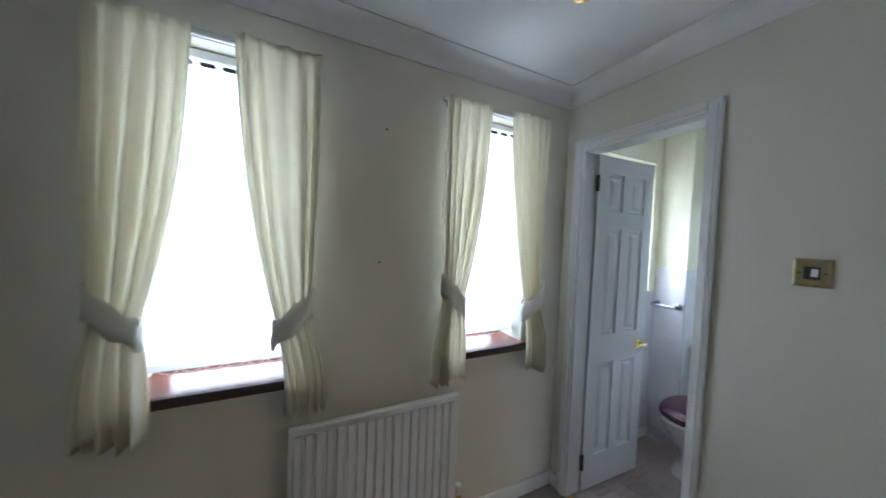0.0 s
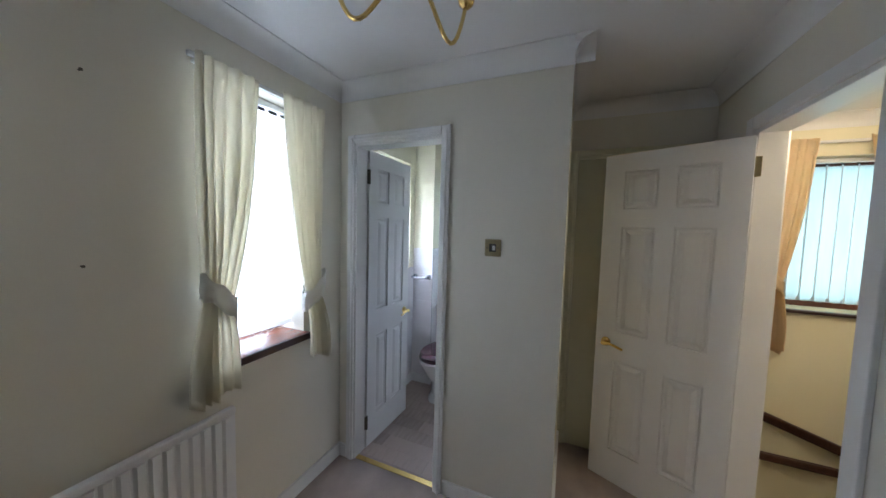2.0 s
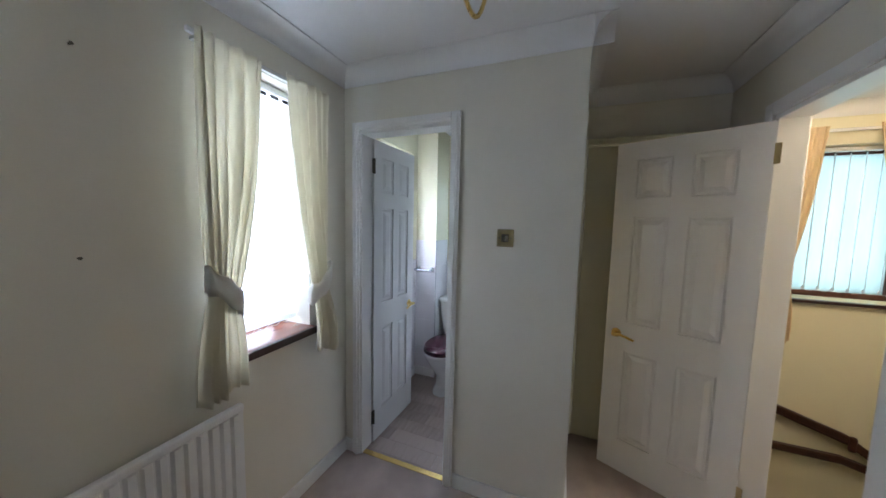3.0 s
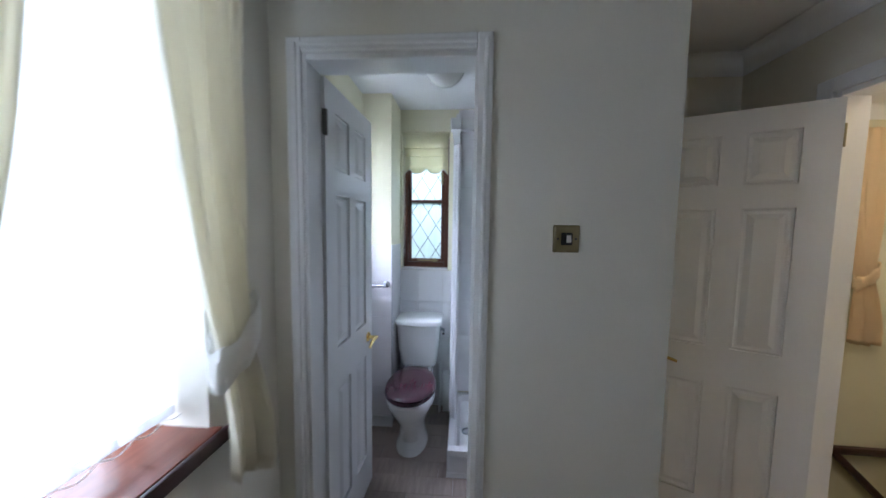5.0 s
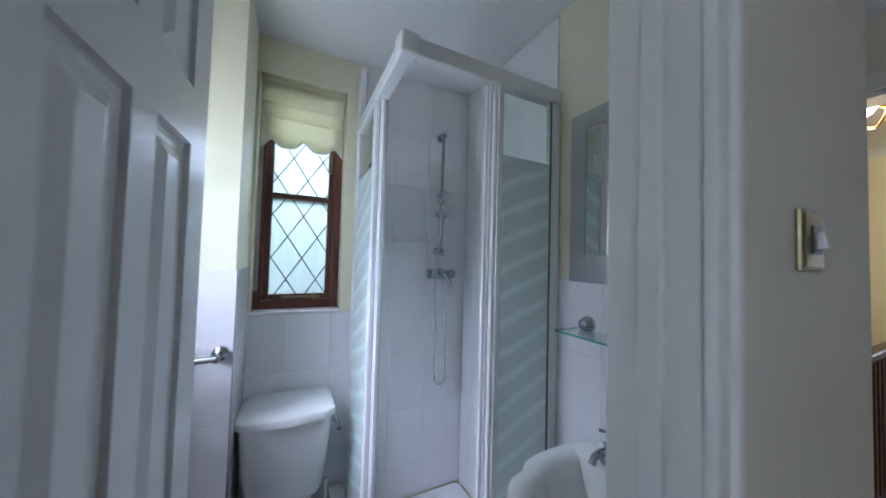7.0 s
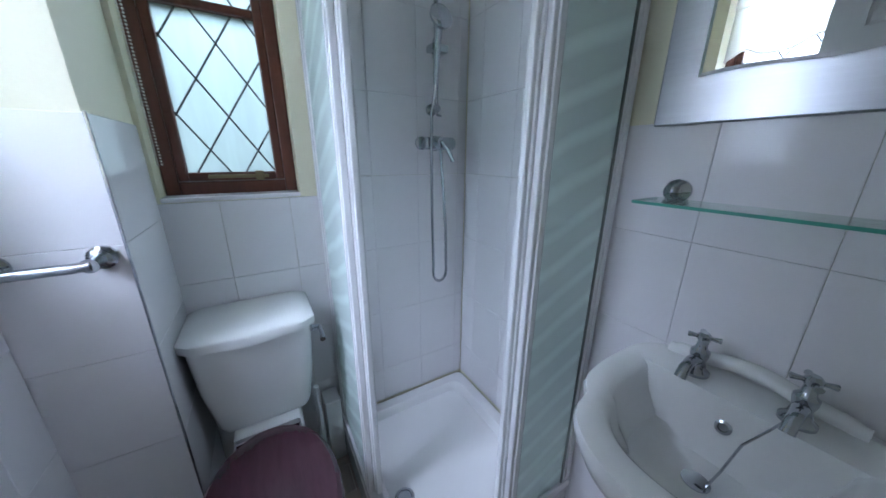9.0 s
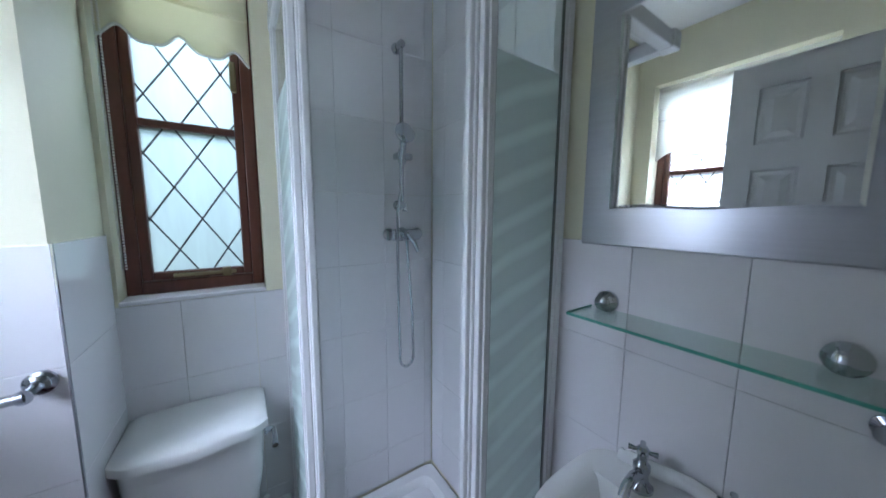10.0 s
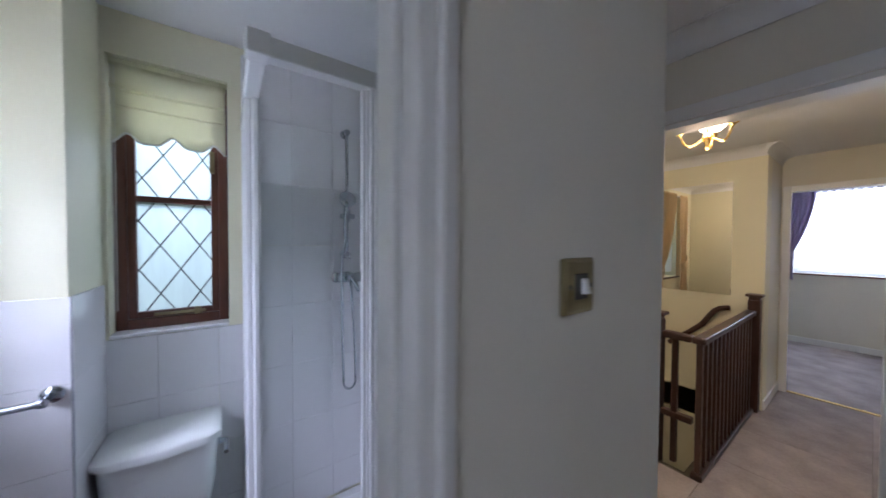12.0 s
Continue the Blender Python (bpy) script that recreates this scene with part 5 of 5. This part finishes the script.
part("board", one(5.41, W5[0] - 0.02, W5[2] - 0.022, 5.62, W5[1] + 0.02, W5[2] - 0.0005, 0.004, 2), SILLEDGE, sl)
tk = thing("curtain_track", (5.42, 2.2, 2.15), "cream curtain track over the stair window", "curtain track")
part("track", one(5.395, 1.49, 2.155, 5.41, 2.54, 2.175, 0.003), PLASTIC, tk)
for y in (1.56, 2.02, 2.45):
    part("bracket", one(5.41, y, 2.16, 5.449, y + 0.03, 2.17, 0.001), PLASTIC, tk)
c = thing("curtain_pair", (5.38, 2.35, 0.67), "peach curtain with pleated heading, tied back", "curtain", "stair curtains")
curtain(c, 2.53, 2.285, 2.50, 2.405, 2.485, 2.365, 5.375, 0.70, 2.19, 1.19, ORANGE, ORANGE, 6, True)
c = thing("curtain_pair", (5.38, 1.6, 0.62), "peach curtain with pleated heading, tied back", "curtain", "stair curtains")
curtain(c, 1.50, 2.06, 1.53, 1.655, 1.475, 1.66, 5.375, 0.64, 2.19, 1.12, ORANGE, ORANGE, 7, True)
lm = thing("landing_mirror", (4.9, 0.75, 0.8), "large frameless mirror on the stairwell wall", "mirror")
part("mirror_glass", one(4.515, 0.7505, 1.0, 5.28, 0.757, 2.07, 0.002), MIRROR, lm)

# far bedroom
casement("window_6", W6, -2.62, "wide far bedroom window behind a vertical blind")
vertical_blind(W6[0] + 0.01, W6[1] - 0.01, -2.52, W6[2] + 0.03, W6[3] - 0.01, "white vertical blind across the far window", 18)
sill(W6[0] - 0.02, W6[1] + 0.02, -2.50, -2.42, W6[2] - 0.023, "dark varnished far window sill")
c = thing("curtain_pair", (4.7, -2.38, 0.9), "lilac-grey tied-back curtain at far window", "curtain", "far room curtains")
curtain(c, 4.60, 4.24, 4.58, 4.46, 4.60, 4.45, -2.37, 0.95, 2.30, 1.35, LILAC, LILAC, 7)

# ---- tiles, planks and floor boards ----
TILE_MESH = {}


def tile(parent, w, h, m, material=TILE, t=0.006, nm="tile"):
    """A bevelled ceramic tile: x across, y outwards, z up."""
    key = (round(w, 3), round(h, 3), material.name, t)
    if key not in TILE_MESH:
        bm = bmesh.new()
        b = 0.0014
        a = [Vector((0, 0, 0)), Vector((w, 0, 0)), Vector((w, 0, h)), Vector((0, 0, h))]
        c = [Vector((0, -t + b * 0.6, 0)), Vector((w, -t + b * 0.6, 0)), Vector((w, -t + b * 0.6, h)), Vector((0, -t + b * 0.6, h))]
        d = [Vector((b, -t, b)), Vector((w - b, -t, b)), Vector((w - b, -t, h - b)), Vector((b, -t, h - b))]
        loft(bm, [a, c, d])
        TILE_MESH[key] = mesh_of(nm, bm, material)
    return child(nm, TILE_MESH[key], parent, m)


def tiling(parent, base, length, z0, z1, tw, th, off=0.0, top_first=True, skip=None):
    """Lays tiles with open joints on a wall. base maps (across, out, up) to the room."""
    j = 0.0009
    xs = [0.0]
    x = off if off > 0.02 else tw
    while x < length - 0.015:
        xs.append(x)
        x += tw
    xs.append(length)
    zs = [z1]
    z = z1 - th
    while z > z0 + 0.015:
        zs.append(z)
        z -= th
    zs.append(z0)
    for a, b in zip(xs, xs[1:]):
        for hi, lo in zip(zs, zs[1:]):
            if skip and skip((a + b) / 2, (lo + hi) / 2):
                continue
            tile(parent, b - a - j, hi - lo - j, base @ Matrix.Translation((a, 0, lo)))


# walls' meshes are in world axes, so pieces take world poses
south = Matrix.Translation((EX1, EY0 - 0.0075, 0)) @ pose(0, 0, 0, 0, 0, 180)
tiling(wall_s2, south, EX1 - SX - 0.024 + 0.02, 0.125, 2.345, 0.197, 0.293, 0.10)
south2 = Matrix.Translation((SX - 0.004, EY0 - 0.0075, 0)) @ pose(0, 0, 0, 0, 0, 180)
tiling(wall_s2, south2, SX - 0.004 - EX0, 0.0, 1.32, 0.197, 0.254, 0.19)
east = Matrix.Translation((EX1 + 0.0075, SY, 0)) @ pose(0, 0, 0, 0, 0, -90)
tiling(wall_e2, east, SY - EY0, 0.125, 2.345, 0.195, 0.293, 0.185)
east2 = Matrix.Translation((EX1 + 0.0075, 4.997, 0)) @ pose(0, 0, 0, 0, 0, -90)
tiling(wall_e2, east2, 4.997 - SY - 0.001, 0.0, W4[2] - 0.006, 0.197, 0.254, 0.148)
side = Matrix.Translation((5.0975, EY1 - 0.002, 0)) @ pose(0, 0, 0, 0, 0, -90)
tiling(pier, side, EY1 - 4.992, 0.0, 1.32, 0.3, 0.254)
ret = Matrix.Translation((5.092, 4.9975, 0))
tiling(pier, ret, EX1 - 5.092, 0.0, 1.32, 0.33, 0.254)
north = Matrix.Translation((EX0, EY1 - 0.0005, 0))
tiling(wall_n2, north, W3[0] - EX0, 0.085, 1.32, 0.2, 0.254)
north2 = Matrix.Translation((W3[0], EY1 - 0.0005, 0))
tiling(wall_n2, north2, 5.09 - W3[0], 0.085, W3[2] - 0.004, 0.2, 0.254)
trimq = structure("trim_tile_edge", one(5.0885, 4.9885, 0.0, 5.0935, 4.9935, 1.322, 0.001), CHROME, "slim metal tile edge trim", "trim")

PLANK = {}


def plank(parent, x0, y0, x1, y1, z, material, t=0.0035, nm="plank"):
    key = (round(x1 - x0, 3), round(y1 - y0, 3), material.name)
    if key not in PLANK:
        PLANK[key] = mesh_of(nm, one(0, 0, 0, x1 - x0, y1 - y0, t, 0.0008), material)
    return child(nm, PLANK[key], parent, Matrix.Translation((x0, y0, z)))


pw = 0.118
x = EX0 - 0.038
k = 0
while x < SX + 0.7:
    seam = 3.95 + (0.37 * k) % 0.9
    ends = [3.935, seam, seam + 0.62, 5.199]
    ends = sorted(min(e, 5.199) for e in ends)
    for a, b in zip(ends, ends[1:]):
        if b - a > 0.03:
            plank(floor_en, x, a, min(x + pw - 0.0012, 5.385), b - 0.0012, -0.004, VINYL)
    x += pw
    k += 1
for i, (x0, x1) in enumerate(((3.302, 3.72), (3.722, 4.34))):
    ends = [0.055, 0.83 + 0.42 * i, 2.05 - 0.2 * i, 2.94]
    for y0, y1 in zip(ends, ends[1:]):
        plank(floor_land, x0, y0, x1, y1 - 0.003, -0.004, SCREED, 0.004, "board")
plank(floor_land, 4.343, 2.24, 4.595, 2.93, -0.004, SCREED, 0.004, "board")
